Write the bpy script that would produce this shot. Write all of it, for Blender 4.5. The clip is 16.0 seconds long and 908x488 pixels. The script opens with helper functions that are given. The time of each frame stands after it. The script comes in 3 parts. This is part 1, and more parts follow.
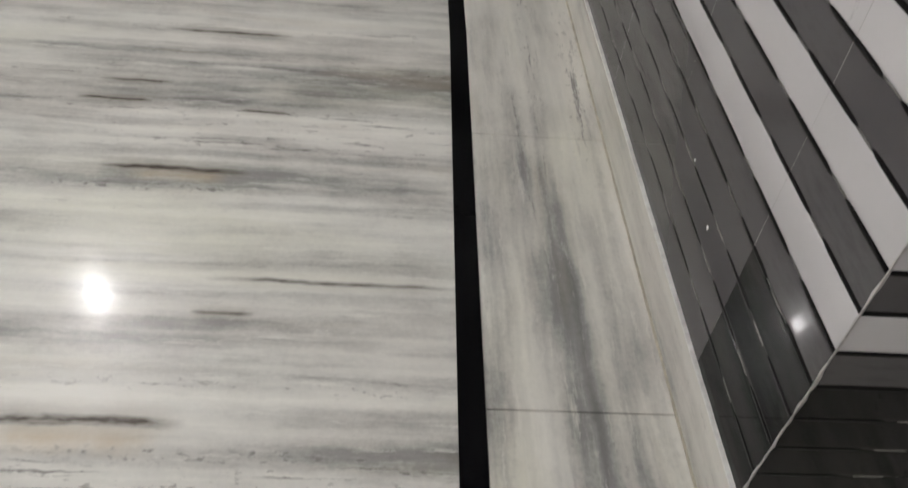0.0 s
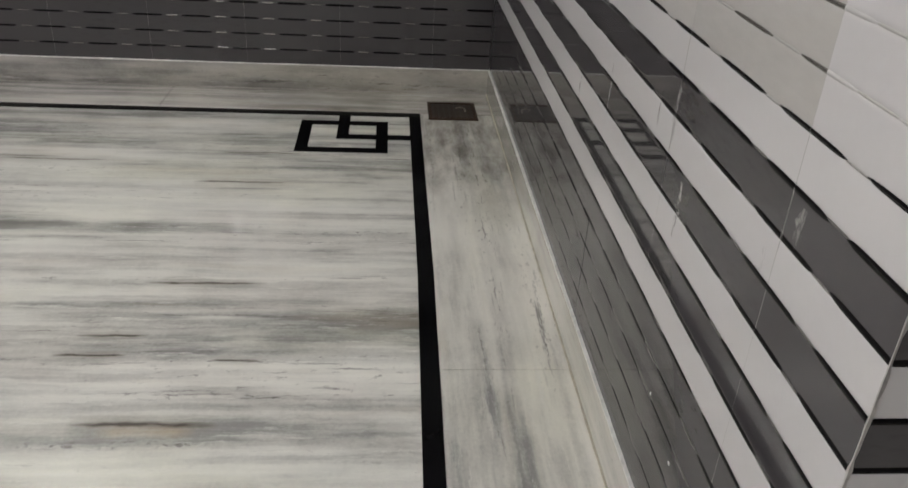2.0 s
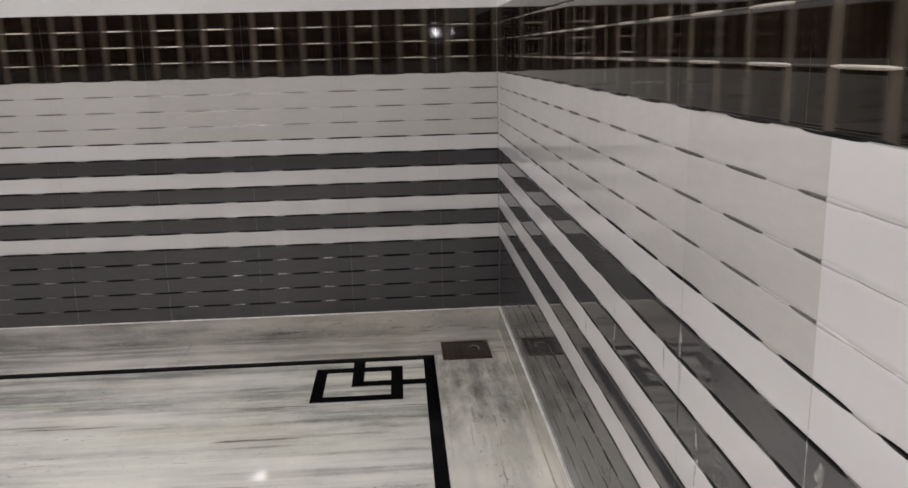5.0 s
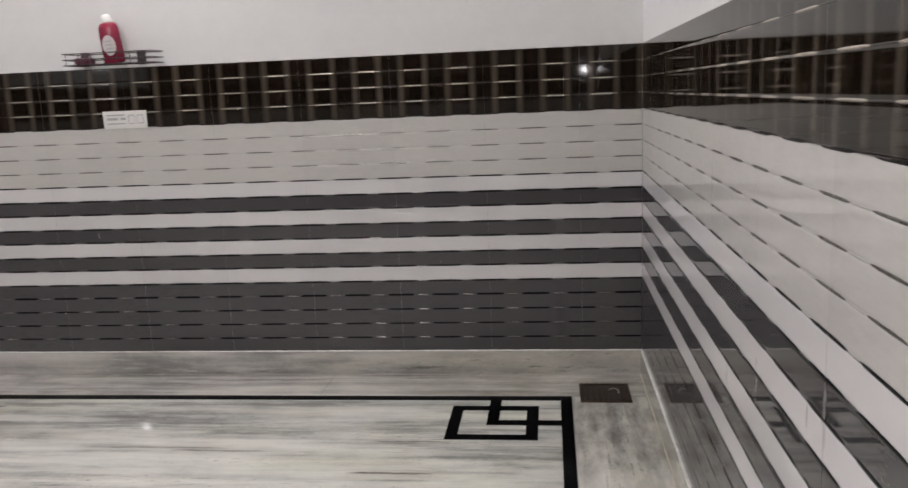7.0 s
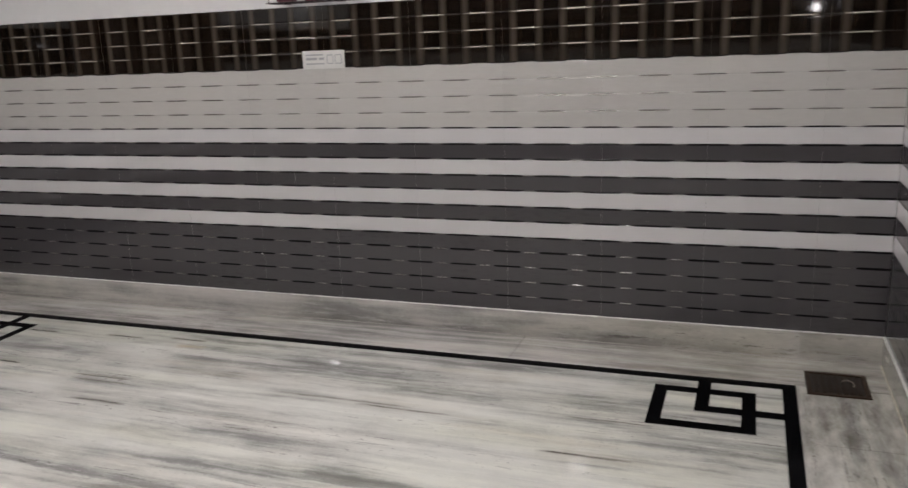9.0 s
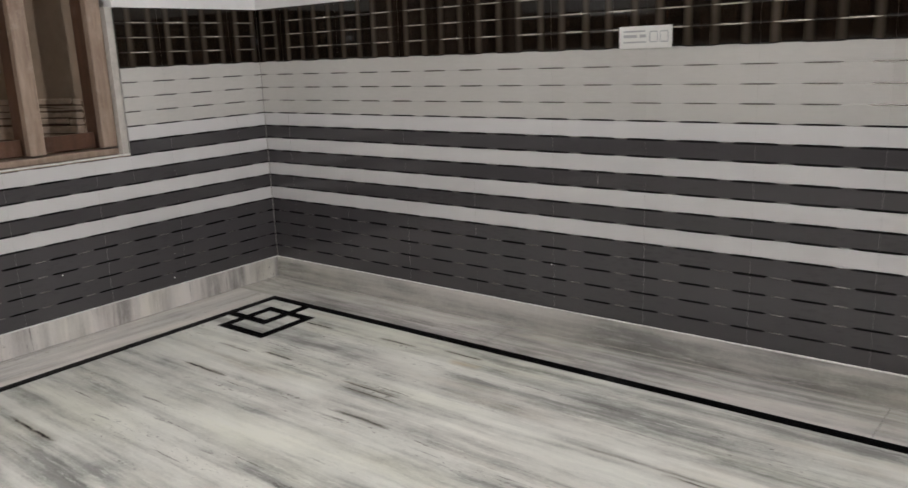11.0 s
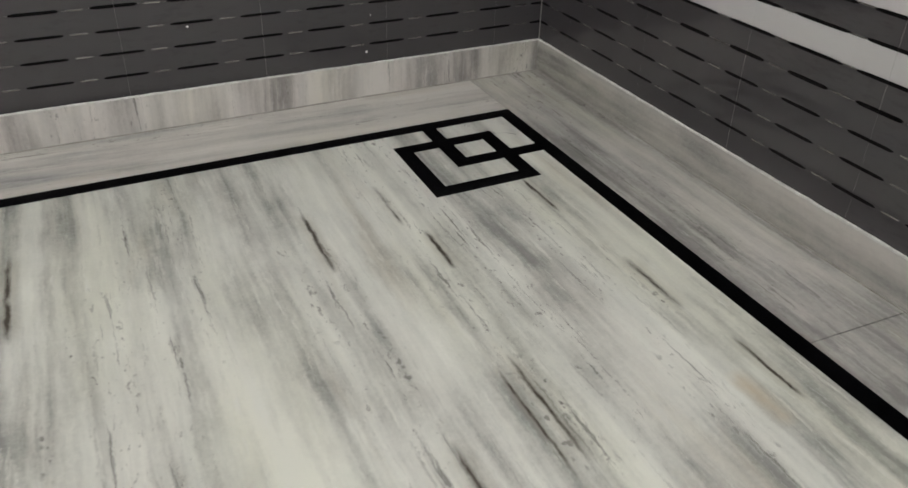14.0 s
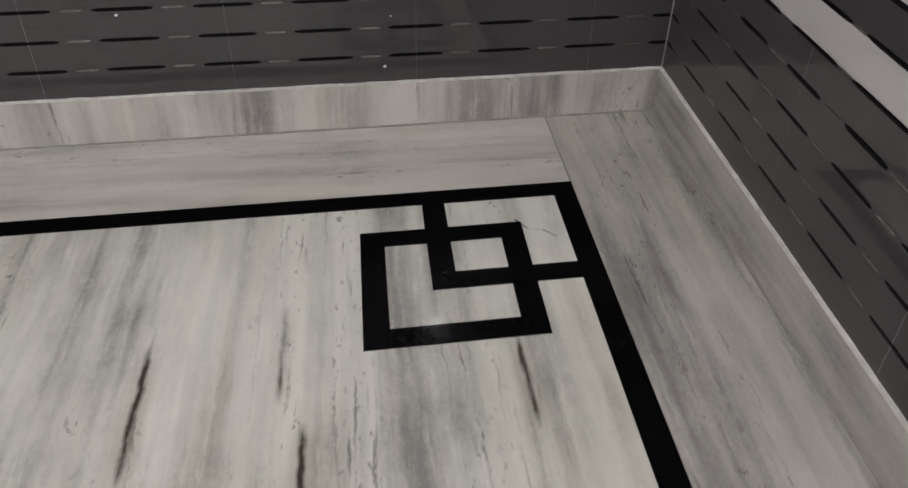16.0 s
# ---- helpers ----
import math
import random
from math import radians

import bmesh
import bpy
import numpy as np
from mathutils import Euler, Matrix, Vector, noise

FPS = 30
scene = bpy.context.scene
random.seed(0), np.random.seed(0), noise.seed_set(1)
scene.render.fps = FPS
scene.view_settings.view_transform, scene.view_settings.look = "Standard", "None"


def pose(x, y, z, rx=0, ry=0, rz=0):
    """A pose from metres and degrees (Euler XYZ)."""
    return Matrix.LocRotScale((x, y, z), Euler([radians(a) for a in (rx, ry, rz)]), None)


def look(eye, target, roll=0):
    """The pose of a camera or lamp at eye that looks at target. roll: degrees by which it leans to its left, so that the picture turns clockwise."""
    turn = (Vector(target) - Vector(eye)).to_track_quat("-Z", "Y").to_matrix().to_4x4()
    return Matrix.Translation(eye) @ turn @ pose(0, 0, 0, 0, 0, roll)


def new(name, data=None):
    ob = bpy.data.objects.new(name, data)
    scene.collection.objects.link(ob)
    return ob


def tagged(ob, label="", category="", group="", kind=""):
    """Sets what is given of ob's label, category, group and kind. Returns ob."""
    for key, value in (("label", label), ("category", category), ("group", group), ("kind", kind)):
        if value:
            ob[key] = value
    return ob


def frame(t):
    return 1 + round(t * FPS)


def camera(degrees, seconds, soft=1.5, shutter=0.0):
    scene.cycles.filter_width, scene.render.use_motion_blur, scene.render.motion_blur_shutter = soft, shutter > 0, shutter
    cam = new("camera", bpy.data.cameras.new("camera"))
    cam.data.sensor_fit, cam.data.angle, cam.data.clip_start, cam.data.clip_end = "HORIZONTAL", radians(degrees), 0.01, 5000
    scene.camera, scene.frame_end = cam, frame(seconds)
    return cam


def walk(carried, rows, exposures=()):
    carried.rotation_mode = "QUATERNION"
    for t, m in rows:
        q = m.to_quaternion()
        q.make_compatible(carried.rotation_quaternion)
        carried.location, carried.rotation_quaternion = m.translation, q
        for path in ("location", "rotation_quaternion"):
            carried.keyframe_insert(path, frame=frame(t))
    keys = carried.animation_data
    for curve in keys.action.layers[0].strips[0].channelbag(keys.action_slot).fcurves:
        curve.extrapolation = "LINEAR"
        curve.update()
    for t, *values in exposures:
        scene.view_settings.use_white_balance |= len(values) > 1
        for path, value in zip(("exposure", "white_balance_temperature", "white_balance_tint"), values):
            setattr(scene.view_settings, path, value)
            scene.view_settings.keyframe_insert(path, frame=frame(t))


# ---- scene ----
cam = camera(58.1, 16.0, 1.5, 0.3)
PATH = [
    (0, (-0.492, -3.382, 1.07), (-0.317, -1.945, -0.311), 7.6),
    (0.5, (-0.469, -3.37, 1.09), (-0.319, -1.81, -0.153), 6.5),
    (1, (-0.456, -3.372, 1.11), (-0.31, -1.757, -0.06), 5.5),
    (1.5, (-0.446, -3.372, 1.119), (-0.294, -1.687, 0.051), 4.4),
    (2, (-0.434, -3.377, 1.14), (-0.265, -1.636, 0.17), 3.5),
    (2.5, (-0.429, -3.374, 1.149), (-0.25, -1.589, 0.264), 2.2),
    (3, (-0.427, -3.368, 1.162), (-0.243, -1.543, 0.366), 1.1),
    (3.5, (-0.417, -3.37, 1.172), (-0.234, -1.509, 0.462), 0.0),
    (4, (-0.402, -3.366, 1.175), (-0.248, -1.47, 0.556), -0.8),
    (6.5, (-0.417, -3.354, 1.209), (-0.457, -1.386, 0.857), -1.9),
    (7, (-0.368, -3.345, 1.196), (-0.605, -1.393, 0.831), -2.4),
    (7.5, (-0.382, -3.32, 1.205), (-0.749, -1.399, 0.789), -2.2),
    (8, (-0.404, -3.239, 1.228), (-0.86, -1.348, 0.761), -1.7),
    (8.5, (-0.426, -3.173, 1.228), (-0.965, -1.311, 0.734), -1.7),
    (9, (-0.484, -3.09, 1.178), (-1.155, -1.266, 0.704), -2.3),
    (9.5, (-0.511, -2.955, 1.139), (-1.386, -1.214, 0.689), -2.1),
    (10, (-0.611, -2.856, 1.134), (-1.618, -1.187, 0.686), -1.6),
    (12.5, (-1.335, -2.093, 1.071), (-2.853, -0.964, 0.422), -1.8),
    (13, (-1.521, -1.849, 1.053), (-3.073, -0.87, 0.257), -0.2),
    (13.5, (-1.697, -1.651, 1.002), (-3.235, -0.782, 0.065), 1.3),
    (14, (-1.892, -1.412, 0.963), (-3.432, -0.685, -0.086), 1.6),
    (14.5, (-2.04, -1.165, 0.958), (-3.601, -0.607, -0.161), 0.7),
    (15, (-2.253, -0.995, 0.949), (-3.813, -0.499, -0.2), 1.1),
    (15.5, (-2.437, -0.8, 0.944), (-4.002, -0.475, -0.258), 0.7),
    (16, (-2.609, -0.667, 0.923), (-4.172, -0.475, -0.31), 1.3),
]
EXPOSURES = [
    (0, -0.42, 6500, 8), (1.5, -0.38, 6500, 7), (4, -0.24, 6500, 9), (7, -0.05, 6500, 11), (9, -0.15, 6500, 11), (10, -0.18, 6500, 8),
    (12.5, -0.16, 6500, 7), (13.5, -0.20, 6500, 4), (14.5, -0.23, 6500, 4), (15, -0.26, 6500, 7), (16, -0.24, 6500, 10),
]
walk(cam, [(t, look(eye, target, roll)) for t, eye, target, roll in PATH], EXPOSURES)

# ---- light ----
world = bpy.data.worlds.new("world")
world.use_nodes = True
world.node_tree.nodes["Background"].inputs[0].default_value = (0.9, 0.95, 1.0, 1)
world.node_tree.nodes["Background"].inputs[1].default_value = 0.02
scene.world = world
BULB_NORTH, BULB_SOUTH, BULB_SMALL, BULB_WEST = 640.0, 2000.0, 90.0, 70.0

# ---- sizes ----
BAND = 0.0625            # one band of a wall tile
TW, TH = 0.3823, 0.25    # wall tile, 15 x 10 inches
SKIRT = 0.104            # marble skirting
TOP = SKIRT + 5 * TH     # top of the tiled dado
WEST_X, SKEW = -4.252, 0.045   # north-west corner; the west wall leans off square
PILLAR_Y = -2.842        # outer corner of the east wall
SOUTH_Y = -4.05
EAST_X = 1.25
CEIL = 3.0
SK = math.degrees(math.atan(SKEW))


def west(y):
    return WEST_X - SKEW * y


# ---- materials ----
def nodes_of(name):
    m = bpy.data.materials.new(name)
    m.use_nodes = True
    t = m.node_tree
    return m, t, t.nodes["Principled BSDF"]


def node(t, kind, **values):
    n = t.nodes.new(kind)
    for key, value in values.items():
        n.inputs[key.replace("_", " ")].default_value = value
    return n


def math_node(t, op, a, b=None, clamp=False):
    n = t.nodes.new("ShaderNodeMath")
    n.operation, n.use_clamp = op, clamp
    for i, v in enumerate((a, b)):
        if v is None:
            continue
        if isinstance(v, (int, float)):
            n.inputs[i].default_value = v
        else:
            t.links.new(v, n.inputs[i])
    return n.outputs[0]


def noise_at(t, vector, scale, detail=4.0, rough=0.55, stretch=(1, 1, 1), shift=(0, 0, 0)):
    mp = t.nodes.new("ShaderNodeMapping")
    mp.inputs["Scale"].default_value = stretch
    mp.inputs["Location"].default_value = shift
    t.links.new(vector, mp.inputs["Vector"])
    n = node(t, "ShaderNodeTexNoise", Scale=scale, Detail=detail, Roughness=rough)
    t.links.new(mp.outputs[0], n.inputs["Vector"])
    return n.outputs["Fac"]


def ramp(t, fac, *stops):
    r = t.nodes.new("ShaderNodeValToRGB")
    e = r.color_ramp.elements
    while len(e) < len(stops):
        e.new(0.5)
    for el, (p, c) in zip(e, stops):
        el.position = p
        el.color = (*c, 1) if len(c) == 3 else c
    t.links.new(fac, r.inputs[0])
    return r.outputs[0]


def mix(t, fac, a, b, mode="MIX"):
    n = t.nodes.new("ShaderNodeMix")
    n.data_type, n.blend_type = "RGBA", mode
    for i, v in ((0, fac), (6, a), (7, b)):
        if isinstance(v, (int, float)):
            n.inputs[i].default_value = v
        elif isinstance(v, tuple):
            n.inputs[i].default_value = (*v, 1)
        else:
            t.links.new(v, n.inputs[i])
    return n.outputs[2]


def bump(t, bsdf, height, strength, distance):
    b = node(t, "ShaderNodeBump", Strength=strength, Distance=distance)
    t.links.new(height, b.inputs["Height"])
    t.links.new(b.outputs[0], bsdf.inputs["Normal"])


def glazed(name, colour, vary=0.12, rough=0.07, grain=0.0, wavy=0.035):
    """Glazed ceramic: slow shade drift, fine specks, a slightly wavy gloss and a trace of dust."""
    m, t, b = nodes_of(name)
    rnd = t.nodes.new("ShaderNodeObjectInfo").outputs["Random"]
    geo = t.nodes.new("ShaderNodeNewGeometry").outputs["Position"]
    slow = noise_at(t, geo, 3.0, 3)
    fine = noise_at(t, geo, 90.0, 3, 0.6, (0.25, 0.25, 1.0) if grain else (1, 1, 1))
    v = math_node(t, "ADD", math_node(t, "MULTIPLY", slow, 0.6), math_node(t, "MULTIPLY", fine, 0.25 + grain))
    v = math_node(t, "ADD", v, math_node(t, "MULTIPLY", rnd, 0.25))
    lo = tuple(c * (1 - vary) for c in colour)
    hi = tuple(min(1, c * (1 + vary)) for c in colour)
    t.links.new(ramp(t, v, (0.25, lo), (0.85, hi)), b.inputs["Base Color"])
    dust = noise_at(t, geo, 7.0, 5, 0.65, (1, 1, 0.5))
    r = ramp(t, dust, (0.35, (rough * 0.6,) * 3), (0.8, (rough * 0.6 + 0.03,) * 3))
    t.links.new(r, b.inputs["Roughness"])
    bump(t, b, noise_at(t, geo, 9.0, 2), wavy, 0.004)
    b.inputs["Specular IOR Level"].default_value = 0.55
    return m


def marble(name, along, seed=0.0, light=(0.735, 0.735, 0.68), grey=(0.345, 0.346, 0.322), warm=(0.52, 0.42, 0.27), veins=(), dots=(), stains=(), bands=(), brown_patches=(), low=0.440):
    """Polished white marble: grey clouds drawn out along the grain, short fibres, rows of dark specks and single veins (x0, x1, y, width, depth)."""
    m, t, b = nodes_of(name)
    geo = t.nodes.new("ShaderNodeNewGeometry").outputs["Position"]

    def drawn(a, c):
        return {"x": (a, c, c), "y": (c, a, c), "z": (c, c, a)}[along]

    wob = node(t, "ShaderNodeTexNoise", Scale=2.6, Detail=4.0)
    t.links.new(geo, wob.inputs["Vector"])
    sc = t.nodes.new("ShaderNodeVectorMath")
    sc.operation = "MULTIPLY_ADD"
    t.links.new(wob.outputs["Color"], sc.inputs[0])
    sc.inputs[1].default_value = drawn(0.10, 0.028)
    t.links.new(geo, sc.inputs[2])
    rag = node(t, "ShaderNodeTexNoise", Scale=42.0, Detail=5.0, Roughness=0.7)
    t.links.new(geo, rag.inputs["Vector"])
    sd = t.nodes.new("ShaderNodeVectorMath")
    sd.operation = "MULTIPLY_ADD"
    t.links.new(rag.outputs["Color"], sd.inputs[0])
    sd.inputs[1].default_value = drawn(0.03, 0.012)
    t.links.new(sc.outputs[0], sd.inputs[2])
    p = sd.outputs[0]
    broad = noise_at(t, p, 1.0, 4, 0.52, drawn(0.75, 5.2), (seed, seed * 1.7, seed))
    mid = noise_at(t, p, 1.0, 5, 0.58, drawn(2.4, 13.0), (seed + 3, seed, seed))
    streak = noise_at(t, p, 1.0, 4, 0.55, drawn(0.75, 21.0), (seed + 14, seed + 8, seed))
    fine = noise_at(t, p, 1.0, 4, 0.68, drawn(9.0, 75.0), (seed, seed + 5, seed))
    cloud = noise_at(t, geo, 4.5, 5, 0.6, (1, 1, 1), (seed, 2, seed))
    grain = noise_at(t, geo, 110.0, 3, 0.7)
    v = math_node(t, "ADD", math_node(t, "MULTIPLY", broad, 0.36), math_node(t, "MULTIPLY", mid, 0.22))
    v = math_node(t, "ADD", v, math_node(t, "MULTIPLY", math_node(t, "SUBTRACT", streak, 0.02), 0.29))
    v = math_node(t, "ADD", v, math_node(t, "MULTIPLY", fine, 0.055))
    v = math_node(t, "ADD", v, math_node(t, "MULTIPLY", cloud, 0.14))
    v = math_node(t, "ADD", v, math_node(t, "MULTIPLY", math_node(t, "SUBTRACT", grain, 0.5), 0.05))
    for x0, x1, y0, y1, depth in bands:
        # a broad grey band in the stone
        at = t.nodes.new("ShaderNodeSeparateXYZ")
        t.links.new(p, at.inputs[0])
        k = 1.0
        for o, a, c in (("X", x0, x1), ("Y", y0, y1)):
            e = math_node(t, "ABSOLUTE", math_node(t, "SUBTRACT", at.outputs[o], (a + c) / 2))
            k = math_node(t, "MULTIPLY", math_node(t, "MULTIPLY", math_node(t, "SUBTRACT", 1.0, math_node(t, "DIVIDE", e, (c - a) / 2), True), 1.8, True), k)
        v = math_node(t, "SUBTRACT", v, math_node(t, "MULTIPLY", k, depth))
    half = tuple(a * 0.6 + g * 0.4 for a, g in zip(light, grey))
    col = ramp(t, v, (low - 0.05, tuple(c * 0.70 for c in grey)), (low + 0.005, grey), (low + 0.055, half), (low + 0.098, light), (low + 0.175, tuple(min(1, c * 1.22) for c in light)))
    tone = noise_at(t, p, 1.0, 3, 0.5, drawn(0.9, 3.4), (seed + 40, seed + 11, seed))
    col = mix(t, 1.0, col, ramp(t, tone, (0.36, (1.0, 0.985, 0.985)), (0.50, (1.0, 1.0, 1.0)), (0.66, (1.0, 1.0, 0.95))), "MULTIPLY")
    wt = noise_at(t, p, 1.0, 3, 0.5, drawn(1.6, 9.0), (seed + 9, seed + 2, seed))
    col = mix(t, ramp(t, wt, (0.60, (0, 0, 0)), (0.80, (0.26, 0.26, 0.26))), col, warm)
    # short dark threads, kept to some rows of the stone
    row = math_node(t, "MULTIPLY", math_node(t, "SUBTRACT", noise_at(t, p, 1.0, 2, 0.5, drawn(0.7, 11.0), (seed + 31, seed + 3, seed)), 0.50), 8.0, True)
    st = noise_at(t, p, 1.0, 4, 0.6, drawn(4.5, 80.0), (seed + 20, seed + 7, seed))
    thread = math_node(t, "MULTIPLY", math_node(t, "MULTIPLY", math_node(t, "SUBTRACT", st, 0.585), 10.0, True), row)
    col = mix(t, math_node(t, "MULTIPLY", thread, 0.7), col, (0.12, 0.11, 0.10))
    sp = noise_at(t, p, 1.0, 3, 0.6, drawn(38.0, 75.0), (seed + 2, seed + 17, seed))
    speck = math_node(t, "MULTIPLY", math_node(t, "MULTIPLY", math_node(t, "SUBTRACT", sp, 0.62), 12.0, True), row)
    col = mix(t, math_node(t, "MULTIPLY", speck, 0.55), col, (0.09, 0.075, 0.07))
    # pale crystalline threads
    wh = noise_at(t, p, 1.0, 4, 0.65, drawn(6.0, 60.0), (seed + 50, seed + 1, seed))
    col = mix(t, math_node(t, "MULTIPLY", math_node(t, "SUBTRACT", wh, 0.58), 4.5, True), col, tuple(min(1, c * 1.18) for c in light))
    # broad whitish seams
    seam = noise_at(t, p, 1.0, 4, 0.6, drawn(1.6, 17.0), (seed + 63, seed + 21, seed))
    col = mix(t, math_node(t, "MULTIPLY", math_node(t, "SUBTRACT", seam, 0.60), 5.0, True), col, tuple(min(1, c * 1.2) for c in light))
    if veins:
        xyz = t.nodes.new("ShaderNodeSeparateXYZ")
        t.links.new(geo, xyz.inputs[0])
        wig = math_node(t, "MULTIPLY", math_node(t, "SUBTRACT", noise_at(t, geo, 7.0, 6, 0.7), 0.5), 0.022)
        yy = math_node(t, "ADD", xyz.outputs["Y"], wig)
        rag = math_node(t, "MULTIPLY", math_node(t, "SUBTRACT", noise_at(t, geo, 38.0, 3, 0.7, (0.35, 1.3, 1)), 0.18), 2.4, True)

        def span(x0, x1):
            e = math_node(t, "ABSOLUTE", math_node(t, "SUBTRACT", xyz.outputs["X"], (x0 + x1) / 2))
            return math_node(t, "MULTIPLY", math_node(t, "SUBTRACT", 1.0, math_node(t, "DIVIDE", e, (x1 - x0) / 2), True), 2.5, True)

        def away(y, w):
            d = math_node(t, "ABSOLUTE", math_node(t, "SUBTRACT", yy, y))
            return math_node(t, "SUBTRACT", 1.0, math_node(t, "DIVIDE", d, w), True)

        for x0, x1, y, w in stains:
            blot = math_node(t, "MULTIPLY", math_node(t, "MULTIPLY", away(y, w), span(x0, x1)), noise_at(t, geo, 14.0, 4, 0.6))
            col = mix(t, math_node(t, "MULTIPLY", blot, 0.8, True), col, (0.60, 0.44, 0.24))
        beads = math_node(t, "MULTIPLY", math_node(t, "SUBTRACT", noise_at(t, geo, 48.0, 2, 0.5, (1, 1.4, 1)), 0.56), 9.0, True)
        for x0, x1, y in dots:
            k = math_node(t, "MULTIPLY", math_node(t, "MULTIPLY", math_node(t, "MULTIPLY", away(y, 0.013), 2.0, True), span(x0, x1)), beads)
            col = mix(t, math_node(t, "MULTIPLY", k, 0.65), col, (0.13, 0.12, 0.11))
        for x0, x1, y, w, depth in veins:
            d = math_node(t, "ABSOLUTE", math_node(t, "SUBTRACT", yy, y))
            e = math_node(t, "ABSOLUTE", math_node(t, "SUBTRACT", xyz.outputs["X"], (x0 + x1) / 2))
            f = math_node(t, "MULTIPLY", math_node(t, "SUBTRACT", 1.0, math_node(t, "DIVIDE", e, (x1 - x0) / 2), True), 2.5, True)
            a = math_node(t, "SUBTRACT", 1.0, math_node(t, "DIVIDE", d, w), True)
            halo = math_node(t, "SUBTRACT", 1.0, math_node(t, "DIVIDE", d, w * 3.5), True)
            col = mix(t, math_node(t, "MULTIPLY", math_node(t, "MULTIPLY", halo, f), 0.45 * depth), col, (0.30, 0.27, 0.20))
            k = math_node(t, "MULTIPLY", math_node(t, "MULTIPLY", a, f), rag)
            col = mix(t, math_node(t, "MULTIPLY", k, 1.6 * depth, True), col, (0.075, 0.062, 0.048))
    for x, y, reach, strength in brown_patches:
        # grey-brown darkening round a point, with an uneven edge
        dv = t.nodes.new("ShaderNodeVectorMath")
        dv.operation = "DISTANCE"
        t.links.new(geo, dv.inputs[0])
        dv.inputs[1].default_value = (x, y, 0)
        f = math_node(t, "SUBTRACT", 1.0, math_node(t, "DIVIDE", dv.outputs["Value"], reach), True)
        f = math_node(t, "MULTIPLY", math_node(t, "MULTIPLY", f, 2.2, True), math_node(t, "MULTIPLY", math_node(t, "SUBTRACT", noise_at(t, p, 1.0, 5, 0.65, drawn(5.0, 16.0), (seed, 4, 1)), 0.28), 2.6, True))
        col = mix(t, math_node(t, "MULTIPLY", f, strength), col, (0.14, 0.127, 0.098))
    t.links.new(col, b.inputs["Base Color"])
    haze = noise_at(t, geo, 5.0, 4, 0.6)
    t.links.new(ramp(t, haze, (0.3, (0.09,) * 3), (0.75, (0.15,) * 3)), b.inputs["Roughness"])
    b.inputs["Specular IOR Level"].default_value = 0.16
    b.inputs["Coat Weight"].default_value, b.inputs["Coat Roughness"].default_value = 0.85, 0.014
    bump(t, b, noise_at(t, geo, 6.0, 2), 0.02, 0.002)
    return m


def plain(name, colour, rough=0.5, metal=0.0, vary=0.1, scale=30.0):
    m, t, b = nodes_of(name)
    co = t.nodes.new("ShaderNodeTexCoord").outputs["Object"]
    n = math_node(t, "ADD", math_node(t, "MULTIPLY", noise_at(t, co, scale, 4, 0.6), 0.6), math_node(t, "MULTIPLY", noise_at(t, co, scale / 9, 3), 0.4))
    t.links.new(ramp(t, n, (0.3, tuple(c * (1 - vary) for c in colour)), (0.7, tuple(min(1, c * (1 + vary)) for c in colour))), b.inputs["Base Color"])
    b.inputs["Roughness"].default_value, b.inputs["Metallic"].default_value = rough, metal
    bump(t, b, n, 0.15, 0.001)
    return m


def timber(name, a, c, rough=0.45):
    m, t, b = nodes_of(name)
    co = t.nodes.new("ShaderNodeTexCoord").outputs["Object"]
    g = noise_at(t, co, 14.0, 6, 0.65, (3, 3, 0.35))
    s = noise_at(t, co, 3.0, 3)
    v = math_node(t, "ADD", math_node(t, "MULTIPLY", g, 0.65), math_node(t, "MULTIPLY", s, 0.35))
    t.links.new(ramp(t, v, (0.35, a), (0.68, c)), b.inputs["Base Color"])
    worn = noise_at(t, co, 17.0, 5, 0.75)
    col = ramp(t, v, (0.35, a), (0.68, c))
    col = mix(t, math_node(t, "MULTIPLY", math_node(t, "SUBTRACT", worn, 0.52), 4.0, True), col, tuple(0.85 * x + 0.035 for x in c))
    t.links.new(col, b.inputs["Base Color"])
    b.inputs["Roughness"].default_value = rough
    bump(t, b, g, 0.3, 0.002)
    return m


